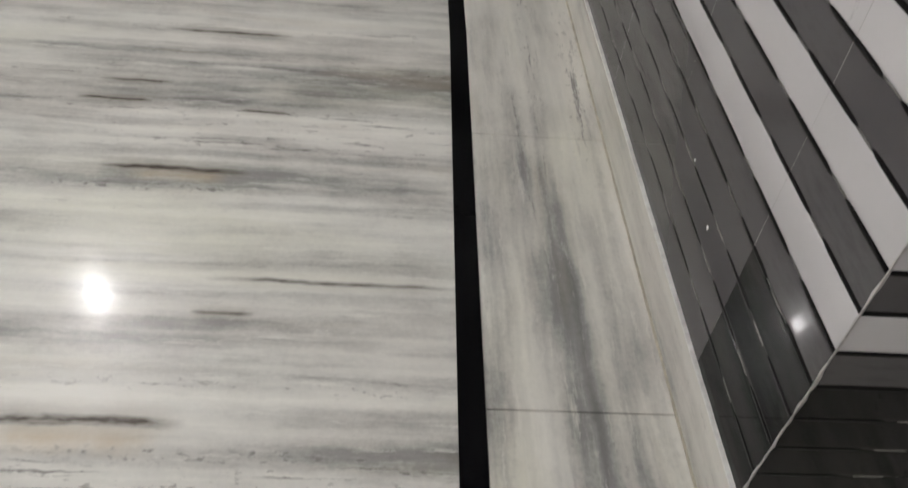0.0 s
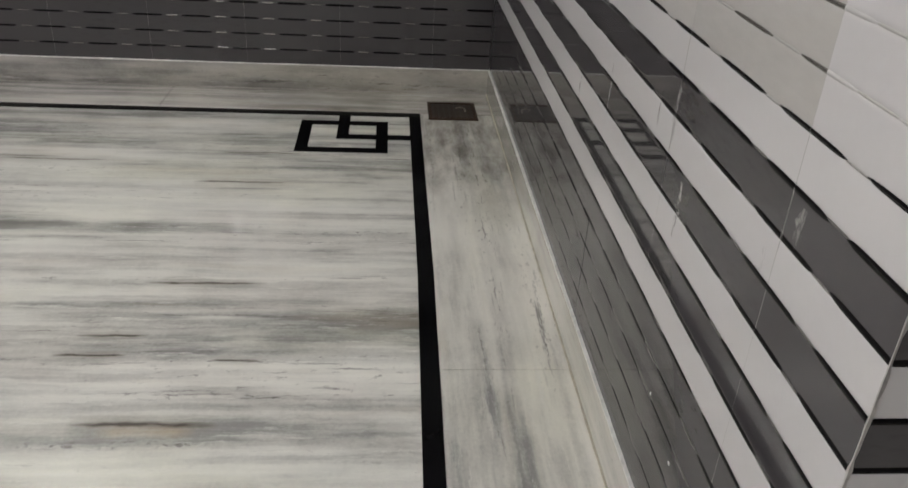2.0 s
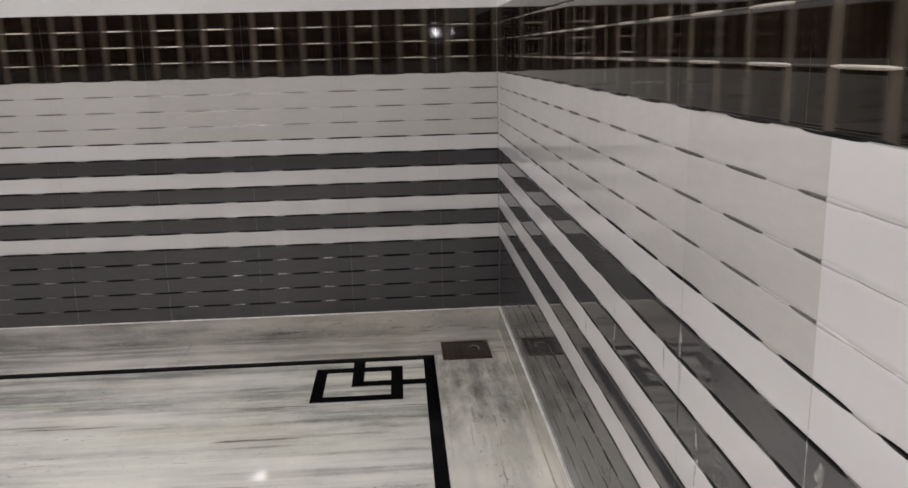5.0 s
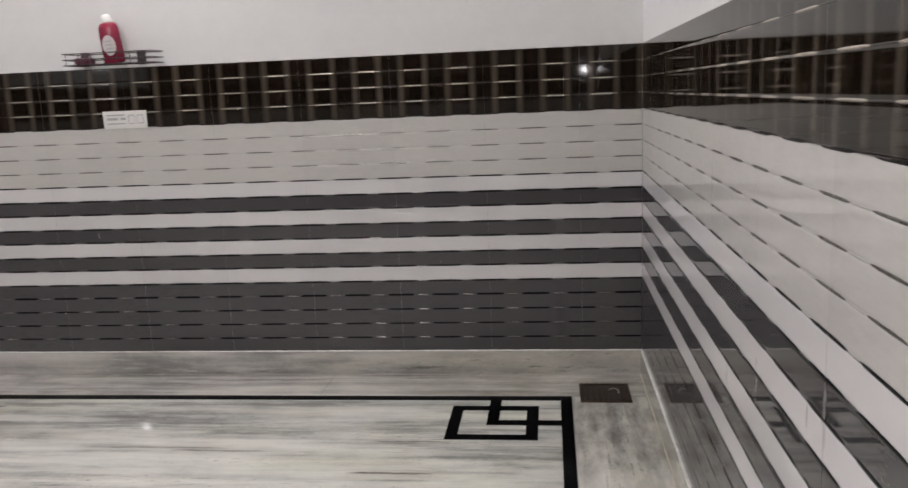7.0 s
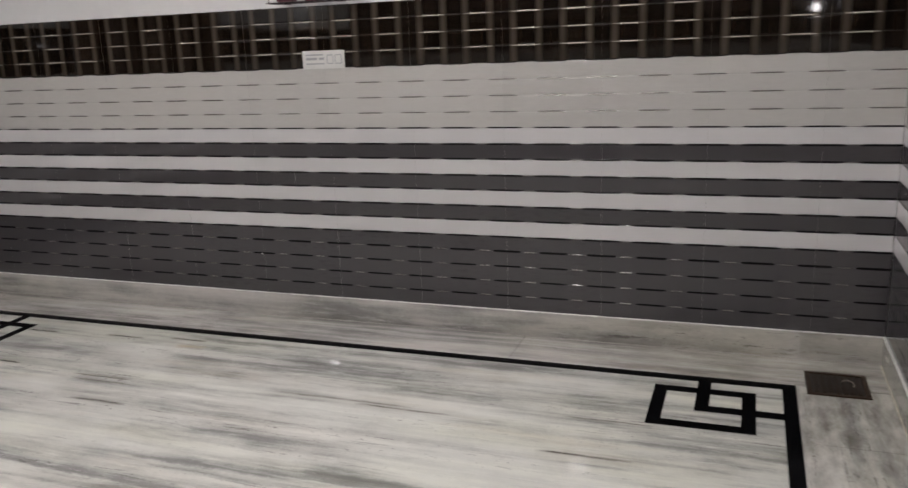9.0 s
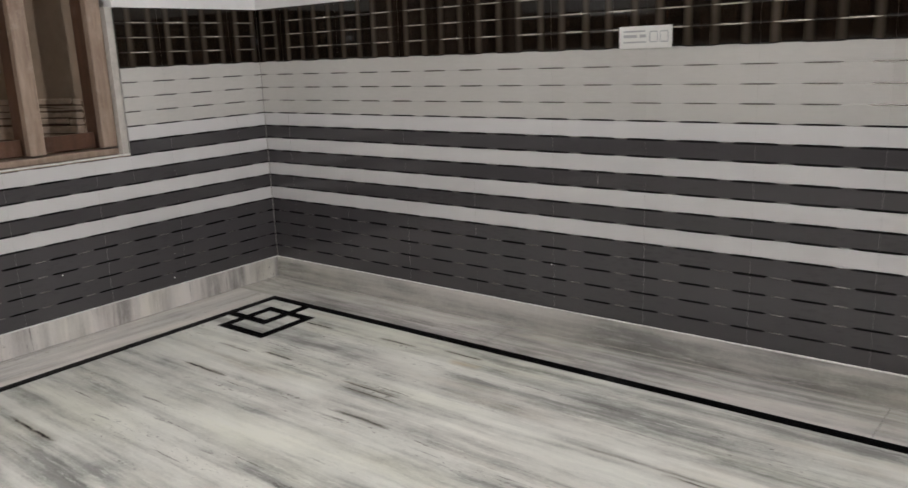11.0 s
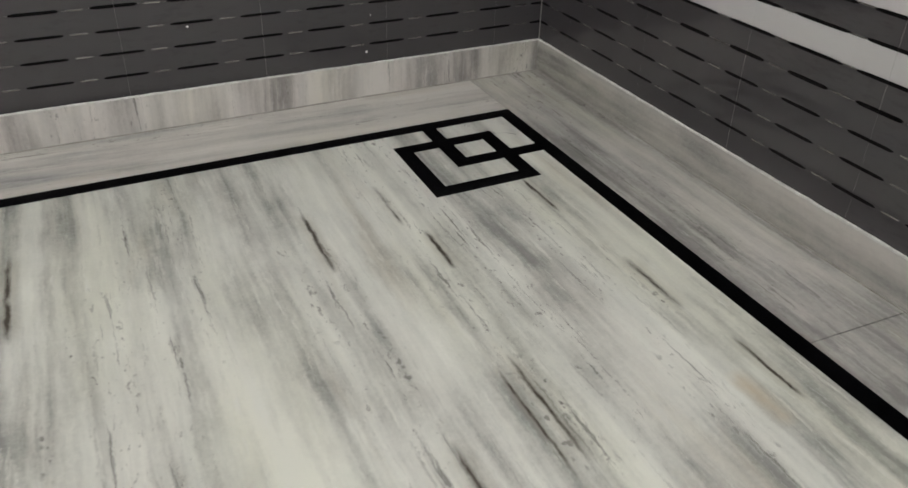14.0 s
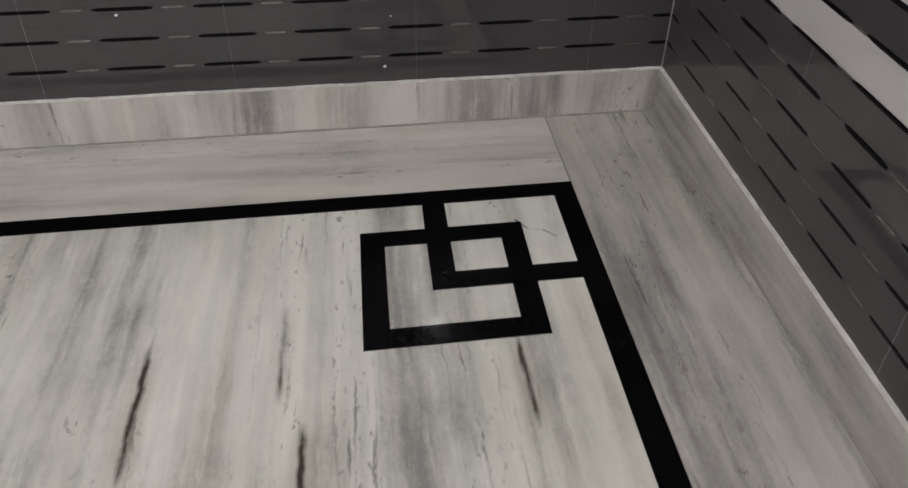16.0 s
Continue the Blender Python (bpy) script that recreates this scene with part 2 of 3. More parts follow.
def brown_glaze():
    """Near-black brown glaze with paler upright lines at either end of each dash."""
    m, t, b = nodes_of("brown_glaze")
    co = t.nodes.new("ShaderNodeTexCoord").outputs["Object"]
    xyz = t.nodes.new("ShaderNodeSeparateXYZ")
    t.links.new(co, xyz.inputs[0])
    half = TW / 2
    ph = math_node(t, "FRACT", math_node(t, "ADD", math_node(t, "DIVIDE", xyz.outputs["X"], half), 10.0))
    d = math_node(t, "MULTIPLY", math_node(t, "ABSOLUTE", math_node(t, "SUBTRACT", ph, 0.5)), half)
    line = math_node(t, "SUBTRACT", 1.0, math_node(t, "DIVIDE", math_node(t, "ABSOLUTE", math_node(t, "SUBTRACT", d, 0.050)), 0.019), True)
    line = math_node(t, "MULTIPLY", line, 1.25, True)
    streak = noise_at(t, co, 22.0, 4, 0.6, (2.0, 1, 0.25))
    col = ramp(t, streak, (0.35, (0.005, 0.0032, 0.0022)), (0.75, (0.016, 0.010, 0.006)))
    col = mix(t, math_node(t, "MULTIPLY", line, math_node(t, "ADD", 0.25, streak)), col, (0.074, 0.059, 0.045))
    t.links.new(col, b.inputs["Base Color"])
    b.inputs["Roughness"].default_value, b.inputs["Specular IOR Level"].default_value = 0.05, 0.32
    bump(t, b, noise_at(t, co, 9.0, 2), 0.035, 0.004)
    return m


def glow(name, colour, strength):
    m, t, b = nodes_of(name)
    b.inputs["Base Color"].default_value = (*colour, 1)
    b.inputs["Emission Color"].default_value = (*colour, 1)
    b.inputs["Emission Strength"].default_value = strength
    return m


FLOOR_VEINS = [
    (-1.06, -0.76, -2.090, 0.011, 0.9), (-1.04, -0.73, -1.556, 0.007, 0.8), (-1.17, -1.00, -1.861, 0.006, 0.9),
    (-1.14, -0.97, -1.787, 0.006, 0.7), (-1.05, -0.75, -0.938, 0.009, 0.8), (-1.08, -0.77, -2.682, 0.012, 0.9),
    (-0.80, -0.34, -2.385, 0.008, 0.6), (-3.57, -3.29, -1.026, 0.008, 1.0), (-3.54, -3.34, -0.448, 0.007, 1.0),
    (-3.39, -3.21, -0.782, 0.008, 0.9), (-3.62, -3.29, -1.650, 0.008, 1.0), (-2.92, -2.62, -0.815, 0.006, 0.8),
    (-2.90, -2.60, -0.850, 0.005, 0.8), (-2.80, -2.60, -0.390, 0.006, 0.9), (-3.12, -2.90, -0.420, 0.010, 0.7),
    (-1.72, -1.36, -0.785, 0.008, 0.6), (-2.76, -2.50, -1.000, 0.009, 0.7), (-3.64, -3.42, -0.820, 0.007, 0.6),
    (-0.81, -0.70, -2.462, 0.006, 0.7), (-2.05, -1.50, -0.765, 0.010, 0.4), (-1.02, -0.72, -0.695, 0.007, 0.5), (-0.82, -0.70, -1.882, 0.006, 0.7),
]
FLOOR_DOTS = [
    (-3.34, -3.05, -1.087), (-2.94, -2.60, -0.790), (-2.90, -2.58, -0.830), (-3.09, -2.87, -1.010), (-3.31, -3.19, -1.540), (-3.06, -2.90, -1.592), (-3.11, -2.88, -0.440), (-2.82, -2.60, -0.560),
    (-1.02, -0.50, -2.735), (-0.81, -0.65, -1.742), (-1.19, -0.74, -2.150), (-3.65, -3.40, -1.895), (-3.31, -3.10, -1.930),
]
FLOOR_STAINS = [(-1.06, -0.80, -2.712, 0.035), (-2.72, -2.56, -0.458, 0.030), (-1.00, -0.80, -2.110, 0.025)]
MARBLE_FIELD = marble("marble_field", "x", 1.3, veins=FLOOR_VEINS, dots=FLOOR_DOTS, stains=FLOOR_STAINS)
MARBLE_N = marble("marble_border_north", "x", 7.3, low=0.465, light=(0.585, 0.565, 0.53), grey=(0.33, 0.32, 0.305), brown_patches=((-0.15, -0.12, 1.1, 0.45),))
MARBLE_E = marble("marble_border_side", "y", 3.1, low=0.392, light=(0.70, 0.69, 0.63), grey=(0.31, 0.31, 0.295), bands=((-0.225, -0.075, -3.4, -1.2, 0.085),), brown_patches=((-0.12, -0.24, 1.0, 0.78),))
MARBLE_W = marble("marble_border_west", "y", 12.4, light=(0.62, 0.60, 0.56), grey=(0.36, 0.355, 0.345))
MARBLE_SKIRT = marble("marble_upright_grain", "z", 5.2, light=(0.70, 0.67, 0.64), grey=(0.40, 0.375, 0.36))
BLACK_STONE = glazed("black_granite", (0.0025, 0.0025, 0.003), 0.4, 0.22)
BLACK_STONE.node_tree.nodes["Principled BSDF"].inputs["Specular IOR Level"].default_value = 0.05
DARK = glazed("dark_grey_glaze", (0.062, 0.0575, 0.0605), 0.22, 0.05, 0.8, 0.035)
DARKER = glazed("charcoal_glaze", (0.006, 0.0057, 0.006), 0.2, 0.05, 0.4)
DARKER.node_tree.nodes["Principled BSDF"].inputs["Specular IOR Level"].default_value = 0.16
WHITE = glazed("white_glaze", (0.70, 0.685, 0.685), 0.04, 0.05, 0, 0.035)
LIGHT = glazed("pale_grey_glaze", (0.545, 0.53, 0.505), 0.07, 0.05, 0.4, 0.035)
BROWN = brown_glaze()
DASH_BLACK = glazed("black_relief_line", (0.007, 0.0066, 0.007), 0.2, 0.26)
DASH_BLACK.node_tree.nodes["Principled BSDF"].inputs["Specular IOR Level"].default_value = 0.08
DASH_GREY = plain("lustre_relief_line", (0.30, 0.285, 0.265), 0.24, 0.85, 0.15)
DASH_PALE = plain("pale_lustre_line", (0.34, 0.33, 0.32), 0.25, 0.8, 0.15)
ROLL_GREY = plain("grey_lustre_edge", (0.42, 0.41, 0.40), 0.24, 0.8, 0.15)
ROLL_LIGHT = glazed("pale_rolled_edge", (0.50, 0.49, 0.465), 0.08, 0.22)
ROLL_WHITE = glazed("white_rolled_edge", (0.60, 0.59, 0.58), 0.08, 0.16)
ROLL_BROWN = glazed("brown_rolled_edge", (0.010, 0.007, 0.005), 0.2, 0.22)
DASH_SILVER = plain("silver_relief_line", (0.66, 0.61, 0.53), 0.22, 0.7, 0.15)
for roll in (ROLL_LIGHT, ROLL_BROWN):
    roll.node_tree.nodes["Principled BSDF"].inputs["Specular IOR Level"].default_value = 0.8
GROUT = plain("grout", (0.36, 0.35, 0.33), 0.9)
CEMENT = plain("white_cement", (0.78, 0.77, 0.74), 0.7, 0, 0.12, 60)
BEAD = plain("bead_cement", (0.80, 0.78, 0.74), 0.7, 0, 0.3, 60)
JOINT = plain("joint_cement", (0.46, 0.43, 0.34), 0.8, 0, 0.35, 40)
GREY_JOINT = plain("grey_joint_cement", (0.36, 0.345, 0.31), 0.8, 0, 0.3, 40)
GREY_CEMENT = plain("grey_cement", (0.27, 0.255, 0.24), 0.7, 0, 0.3, 90)
CORNER_CEMENT = plain("corner_cement", (0.50, 0.48, 0.46), 0.7, 0, 0.35, 70)
PAINT = plain("wall_paint", (0.74, 0.74, 0.73), 0.6, 0, 0.03, 18)
# invented dark paint for unseen walls, keeps reflections in the glaze dim
DIM_REFLECTION_PAINT = plain("dim_reflection_paint", (0.075, 0.06, 0.05), 0.7, 0, 0.1, 18)
CEILING_PAINT = plain("ceiling_paint", (0.80, 0.80, 0.79), 0.8, 0, 0.03, 18)
WOOD = timber("window_wood", (0.20, 0.135, 0.10), (0.42, 0.32, 0.25))
WOOD_DARK = timber("shutter_wood", (0.055, 0.024, 0.013), (0.12, 0.055, 0.03))
GREY_PLASTER = plain("reveal_plaster", (0.50, 0.47, 0.43), 0.8, 0, 0.2, 35)
PLASTER = plain("outside_plaster", (0.35, 0.265, 0.195), 0.85, 0, 0.12, 20)
STONE = plain("rough_brick", (0.52, 0.41, 0.32), 0.85, 0, 0.35, 40)
MORTAR = plain("stone_mortar", (0.12, 0.078, 0.05), 0.9, 0, 0.3)
RUST = plain("rusty_iron", (0.060, 0.035, 0.021), 0.45, 0.5, 0.5, 70)
OLD_IRON = plain("blackened_iron", (0.030, 0.019, 0.012), 0.35, 0.4, 0.6, 45)
HIGHLIGHT_IRON = plain("highlight_iron", (0.55, 0.50, 0.44), 0.3, 0.7, 0.3, 60)
PIT = plain("drain_dirt", (0.018, 0.012, 0.008), 0.35, 0, 0.4, 50)
STEEL = plain("steel_wire", (0.11, 0.09, 0.095), 0.25, 1.0, 0.15)
RED = plain("red_plastic", (0.20, 0.006, 0.03), 0.25, 0, 0.08)
CAP_WHITE = plain("white_plastic", (0.80, 0.79, 0.76), 0.35, 0, 0.04)
LABEL_WHITE = plain("printed_label", (0.62, 0.56, 0.56), 0.4, 0, 0.08)
INK = plain("printed_ink", (0.45, 0.45, 0.46), 0.6, 0, 0.1)
SOAP = plain("pink_soap", (0.11, 0.03, 0.045), 0.5, 0, 0.2)


# ---- building helpers ----
def part(name, bm, material, parent=None, label=""):
    me = bpy.data.meshes.new(name)
    bm.to_mesh(me)
    bm.free()
    for mt in material if isinstance(material, (list, tuple)) else [material]:
        me.materials.append(mt)
    ob = new(name, me)
    if parent is not None:
        ob.parent = parent
    if label:
        tagged(ob, label)
    return ob


def box(bm, x0, x1, y0, y1, z0, z1, bevel=0.0, turn=None):
    made = bmesh.ops.create_cube(bm, size=1.0)["verts"]
    m = Matrix.Translation(((x0 + x1) / 2, (y0 + y1) / 2, (z0 + z1) / 2)) @ Matrix.Diagonal((abs(x1 - x0), abs(y1 - y0), abs(z1 - z0), 1))
    bmesh.ops.transform(bm, matrix=(turn @ m) if turn else m, verts=made)
    if bevel:
        edges = list({e for v in made for e in v.link_edges})
        bmesh.ops.bevel(bm, geom=edges, offset=bevel, segments=2, affect="EDGES", profile=0.6)
    return bm


def a_box(*args, **kw):
    return box(bmesh.new(), *args, **kw)


def prism(points, z0, z1):
    bm = bmesh.new()
    lo = [bm.verts.new((x, y, z0)) for x, y in points]
    hi = [bm.verts.new((x, y, z1)) for x, y in points]
    bm.faces.new(lo[::-1])
    bm.faces.new(hi)
    for i in range(len(points)):
        j = (i + 1) % len(points)
        bm.faces.new((lo[i], lo[j], hi[j], hi[i]))
    bmesh.ops.recalc_face_normals(bm, faces=bm.faces)
    return bm


def lathe(profile, steps=28, sx=1.0, sy=1.0):
    bm = bmesh.new()
    rings = []
    for r, z in profile:
        if r <= 1e-6:
            rings.append([bm.verts.new((0, 0, z))])
        else:
            rings.append([bm.verts.new((r * sx * math.cos(2 * math.pi * i / steps), r * sy * math.sin(2 * math.pi * i / steps), z)) for i in range(steps)])
    for a, b in zip(rings, rings[1:]):
        for i in range(steps):
            j = (i + 1) % steps
            if len(a) == 1 and len(b) == 1:
                continue
            if len(a) == 1:
                bm.faces.new((a[0], b[j], b[i]))
            elif len(b) == 1:
                bm.faces.new((a[i], a[j], b[0]))
            else:
                bm.faces.new((a[i], a[j], b[j], b[i]))
    bmesh.ops.recalc_face_normals(bm, faces=bm.faces)
    for f in bm.faces:
        f.smooth = True
    return bm


def rod(bm, a, b, r, steps=8):
    a, b = Vector(a), Vector(b)
    made = bmesh.ops.create_cone(bm, cap_ends=True, segments=steps, radius1=r, radius2=r, depth=(b - a).length)["verts"]
    m = Matrix.Translation((a + b) / 2) @ (b - a).to_track_quat("Z", "Y").to_matrix().to_4x4()
    bmesh.ops.transform(bm, matrix=m, verts=made)
    return bm


def structure(name, bm, material, label, category):
    return tagged(part(name, bm, material), label, category, kind="structure")


# ---- shell ----
T = 0.18
PAINT_BACK = 0.003
wall_north = structure("wall_north", a_box(WEST_X - 0.4, 0.2, 0.008, T, 0, TOP), GROUT, "wall with a striped glazed tile dado", "wall")
part("painted_wall", a_box(WEST_X - 0.4, 0.2, PAINT_BACK, T, TOP, CEIL), PAINT, wall_north, "smooth off-white painted wall")
wall_east = structure("wall_east", a_box(0.008, T, PILLAR_Y + 0.008, 0.008, 0, TOP), GROUT, "wall with a striped glazed tile dado and an outer corner", "wall")
part("painted_wall", a_box(PAINT_BACK, T, PILLAR_Y + PAINT_BACK, PAINT_BACK, TOP, CEIL), PAINT, wall_east, "smooth off-white painted wall")
wall_return = structure("wall_return", a_box(T, EAST_X, PILLAR_Y + 0.008, PILLAR_Y + T, 0, TOP), GROUT, "short tiled wall running back from the outer corner", "wall")
part("painted_wall", a_box(T, EAST_X, PILLAR_Y + PAINT_BACK, PILLAR_Y + T, TOP, CEIL), PAINT, wall_return)
# unseen recess and south walls, painted dark only for what the tiles reflect
wall_recess = structure("wall_recess", a_box(EAST_X, EAST_X + T, SOUTH_Y, PILLAR_Y + T, 0, CEIL), DIM_REFLECTION_PAINT, "unseen wall closing the recess, dark brown to dim reflections", "wall")
wall_south = structure("wall_south", a_box(WEST_X, EAST_X + T, SOUTH_Y - T, SOUTH_Y - 0.008, 0, TOP), GROUT, "wall with a striped glazed tile dado and two lamps", "wall")
part("painted_wall", a_box(WEST_X, EAST_X + T, SOUTH_Y - T, SOUTH_Y - PAINT_BACK, TOP, CEIL), DIM_REFLECTION_PAINT, wall_south, "unseen wall in invented dark brown paint that dims reflections")
ceiling = structure("ceiling", a_box(WEST_X - 0.6, EAST_X + T, SOUTH_Y - T, T, CEIL, CEIL + 0.12), CEILING_PAINT, "flat white painted ceiling", "ceiling")

# the west wall, in its own frame: x runs north along it, y into the wall
M_WEST = pose(WEST_X, 0, 0, 0, 0, 90 + SK)
WIN_A, WIN_B, WIN_Z, WIN_TOP = -2.153, -0.768, SKIRT + 10 * BAND, 1.95
W_END = SOUTH_Y - 0.1
wall_west = structure("wall_west", a_box(W_END, WIN_A, 0.008, T, 0, TOP), GROUT, "tiled wall with a wooden window", "wall")
bm = bmesh.new()
for u0, u1, z0, z1, y0 in ((WIN_A, WIN_B, 0, WIN_Z, 0.008), (WIN_B, 0.05, 0, TOP, 0.008)):
    box(bm, u0, u1, y0, T, z0, z1)
part("wall_core", bm, GROUT, wall_west)
bm = bmesh.new()
for u0, u1, z0, z1 in ((W_END, WIN_A, TOP, CEIL), (WIN_B, 0.05, TOP, CEIL), (WIN_A, WIN_B, WIN_TOP, CEIL)):
    box(bm, u0, u1, PAINT_BACK, T, z0, z1)
part("painted_wall", bm, PAINT, wall_west, "smooth off-white painted wall")
wall_west.matrix_basis = M_WEST

# ---- floor ----
floor = structure("floor", a_box(WEST_X - 0.3, EAST_X + 0.1, SOUTH_Y - 0.1, 0.1, -0.12, -0.004), GROUT, "polished white and grey marble floor with black inlay", "floor")
INL_E, INL_N, INL_W, STRIP = -0.301, -0.264, 0.276, 0.044
G = 0.0013


def slab(points, material, label=""):
    return part("slab", prism(points, -0.02, 0.0), material, floor, label)


def in_e(y):
    """Outer edge of the east inlay strip, which drifts off the wall towards the south."""
    return INL_E if y > -1.5 else INL_E - 0.0145 * (-1.5 - y)


def in_w(y):
    """Outer edge of the west inlay strip."""
    return west(y) + INL_W


slab([(in_w(SOUTH_Y), SOUTH_Y), (in_e(SOUTH_Y), SOUTH_Y), (in_e(-2.0), -2.0), (INL_E, INL_N), (in_w(INL_N), INL_N)], MARBLE_FIELD, "marble field with grey bands and dark veins")
cuts = [INL_N - 0.0, -0.690, -1.912, -2.640, -3.45, SOUTH_Y]
for a, b in zip(cuts, cuts[1:]):
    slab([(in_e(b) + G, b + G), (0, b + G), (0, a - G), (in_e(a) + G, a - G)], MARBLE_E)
cuts = [INL_N, -2.15, SOUTH_Y]
for a, b in zip(cuts, cuts[1:]):
    slab([(west(b), b + G), (in_w(b) - G, b + G), (in_w(a) - G, a - G), (west(a), a - G)], MARBLE_W)
cuts = [0.0, -1.32, -2.72, west(0)]
for a, b in zip(cuts, cuts[1:]):
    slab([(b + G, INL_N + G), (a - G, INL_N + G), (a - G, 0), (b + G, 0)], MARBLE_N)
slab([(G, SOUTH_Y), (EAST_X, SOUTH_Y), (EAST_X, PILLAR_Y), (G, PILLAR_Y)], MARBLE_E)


def inlay(points):
    return part("inlay_strip", prism(points, -0.01, 0.0012), BLACK_STONE, floor, "black granite inlay strip")


inlay([(in_e(y) + o, y) for o, ys in ((-STRIP, (SOUTH_Y, -2.6, -1.5, INL_N)), (0, (INL_N, -1.5, -2.6, SOUTH_Y))) for y in ys][::-1])
inlay([(in_w(INL_N) + STRIP, INL_N - STRIP), (INL_E - STRIP, INL_N - STRIP), (INL_E - STRIP, INL_N), (in_w(INL_N) + STRIP, INL_N)])
inlay([(in_w(SOUTH_Y), SOUTH_Y), (in_w(SOUTH_Y) + STRIP, SOUTH_Y), (in_w(INL_N) + STRIP, INL_N), (in_w(INL_N), INL_N)])


def corner_motif(px, py, m, ring, bar_x, bar_y):
    """A square ring and two bars that lock into it. Offsets run from the inlay's outer corner; m is +1 or -1 along x."""
    x0, x1, y0, y1 = ring
    s = STRIP

    def rect(a, b, c, d, z):
        skew = SKEW if m > 0 else 0.0
        pts = [(px + m * u + skew * v, py - v) for u, v in ((a, c), (b, c), (b, d), (a, d))]
        if m < 0:
            pts = pts[::-1]
        part("inlay_strip", prism(pts[::-1], -0.01, z), BLACK_STONE, floor, "black granite inlay strip")

    rect(x0, x1, y0, y0 + s, 0.0012)
    rect(x0, x1, y1 - s, y1, 0.0012)
    rect(x0, x0 + s, y0 + s, y1 - s, 0.0012)
    rect(x1 - s, x1, y0 + s, y1 - s, 0.0012)
    rect(bar_x, bar_x + s, s, bar_y + s, 0.0015)
    rect(s, bar_x, bar_y, bar_y + s, 0.0015)


corner_motif(INL_E, INL_N, -1, (0.127, 0.457, 0.103, 0.413), 0.272, 0.241)
corner_motif(in_w(INL_N), INL_N, 1, (0.122, 0.425, 0.126, 0.430), 0.252, 0.265)

# hairline crack between the motif and the border strip
crack = [(-3.845, -0.400), (-3.814, -0.380), (-3.808, -0.352), (-3.786, -0.331)]
bm = bmesh.new()
rim = [(bm.verts.new((x, y - w, 0.0004)), bm.verts.new((x, y + w, 0.0004))) for (x, y), w in zip(crack, (0.0026, 0.0012, 0.0016, 0.0010))]
for p, q in zip(rim, rim[1:]):
    bm.faces.new((p[0], q[0], q[1], p[1]))
bmesh.ops.recalc_face_normals(bm, faces=bm.faces)
part("crack", bm, PIT, floor, "thin dark crack in the marble")

# floor drain
drain = new("floor_drain")
drain.location = (-0.170, -0.229, 0)
part("pan", a_box(-0.092, 0.092, -0.086, 0.086, 0.0006, 0.0024), PIT, drain, "dark dirt-filled drain pan")
bm = bmesh.new()
for a in (-1, 1):
    box(bm, -0.098, 0.098, a * 0.092 - 0.008, a * 0.092 + 0.008, 0.0006, 0.006, 0.0015)
    box(bm, a * 0.090 - 0.008, a * 0.090 + 0.008, -0.084, 0.084, 0.0006, 0.006, 0.0015)
part("frame", bm, RUST, drain, "rusty iron frame")
for i in range(7):
    x = -0.066 + i * 0.022
    part("grate_bar", a_box(x - 0.0075, x + 0.0075, -0.078, 0.078, 0.0026, 0.0046, 0.001), OLD_IRON, drain)
# half ring whose bright colour gives the curved highlight on the drain
bm = bmesh.new()
ring = [(0.034 + 0.020 * math.cos(a), 0.004 + 0.026 * math.sin(a), 0.0062 + 0.003 * math.sin(a)) for a in (math.pi * k / 7 - 0.6 for k in range(8))]
for a, b in zip(ring, ring[1:]):
    rod(bm, a, b, 0.0026, 6)
part("lifting_ring", bm, HIGHLIGHT_IRON, drain, "lifting ring, coloured bright as a curved highlight")
tagged(drain, "rusty square iron floor drain set in marble", "drain")

# ---- skirting ----
bead_rng = random.Random(8)


def bead(u0, u1, z, height, y0, y1):
    """An uneven hand-drawn line of cement."""
    bm = bmesh.new()
    n = max(2, int((u1 - u0) / 0.025))
    rows = []
    for i in range(n + 1):
        u = u0 + (u1 - u0) * i / n
        h = height * bead_rng.uniform(0.7, 1.1)
        yo = y0 * bead_rng.uniform(0.96, 1.08)
        rows.append([bm.verts.new(p) for p in ((u, yo, z), (u, yo + 0.0006, z + h), (u, y1, z + h))])
    for r, q in zip(rows, rows[1:]):
        bm.faces.new((r[0], q[0], q[1], r[1]))
        bm.faces.new((r[1], q[1], q[2], r[2]))
    return bm


def skirting(name, m, u0, u1, material, label, joint=None):
    ob = structure(name, a_box(u0, u1, -0.007, 0.007, 0, SKIRT), material, label, "skirting")
    part("cement_bead", bead(u0, u1, SKIRT, 0.0040, -0.0072, 0.0), BEAD, ob, "white cement bead")
    part("floor_joint", bead(u0, u1, 0.0, 0.0030, -0.0105, -0.0065), joint or GREY_JOINT, ob, "cement joint at the floor")
    ob.matrix_basis = m
    return ob


M_NORTH = pose(0, 0, 0)
M_EAST = pose(0, 0, 0, 0, 0, -90)
M_RETURN = pose(0, PILLAR_Y, 0)
M_SOUTH = pose(0, SOUTH_Y, 0, 0, 0, 180)
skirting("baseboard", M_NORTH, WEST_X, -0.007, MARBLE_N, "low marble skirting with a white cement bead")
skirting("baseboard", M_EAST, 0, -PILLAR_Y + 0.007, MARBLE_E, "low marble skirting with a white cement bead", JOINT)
skirting("baseboard", M_WEST, W_END, -0.007, MARBLE_SKIRT, "low marble skirting with upright grain")
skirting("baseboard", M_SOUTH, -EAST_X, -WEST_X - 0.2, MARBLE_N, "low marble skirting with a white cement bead")
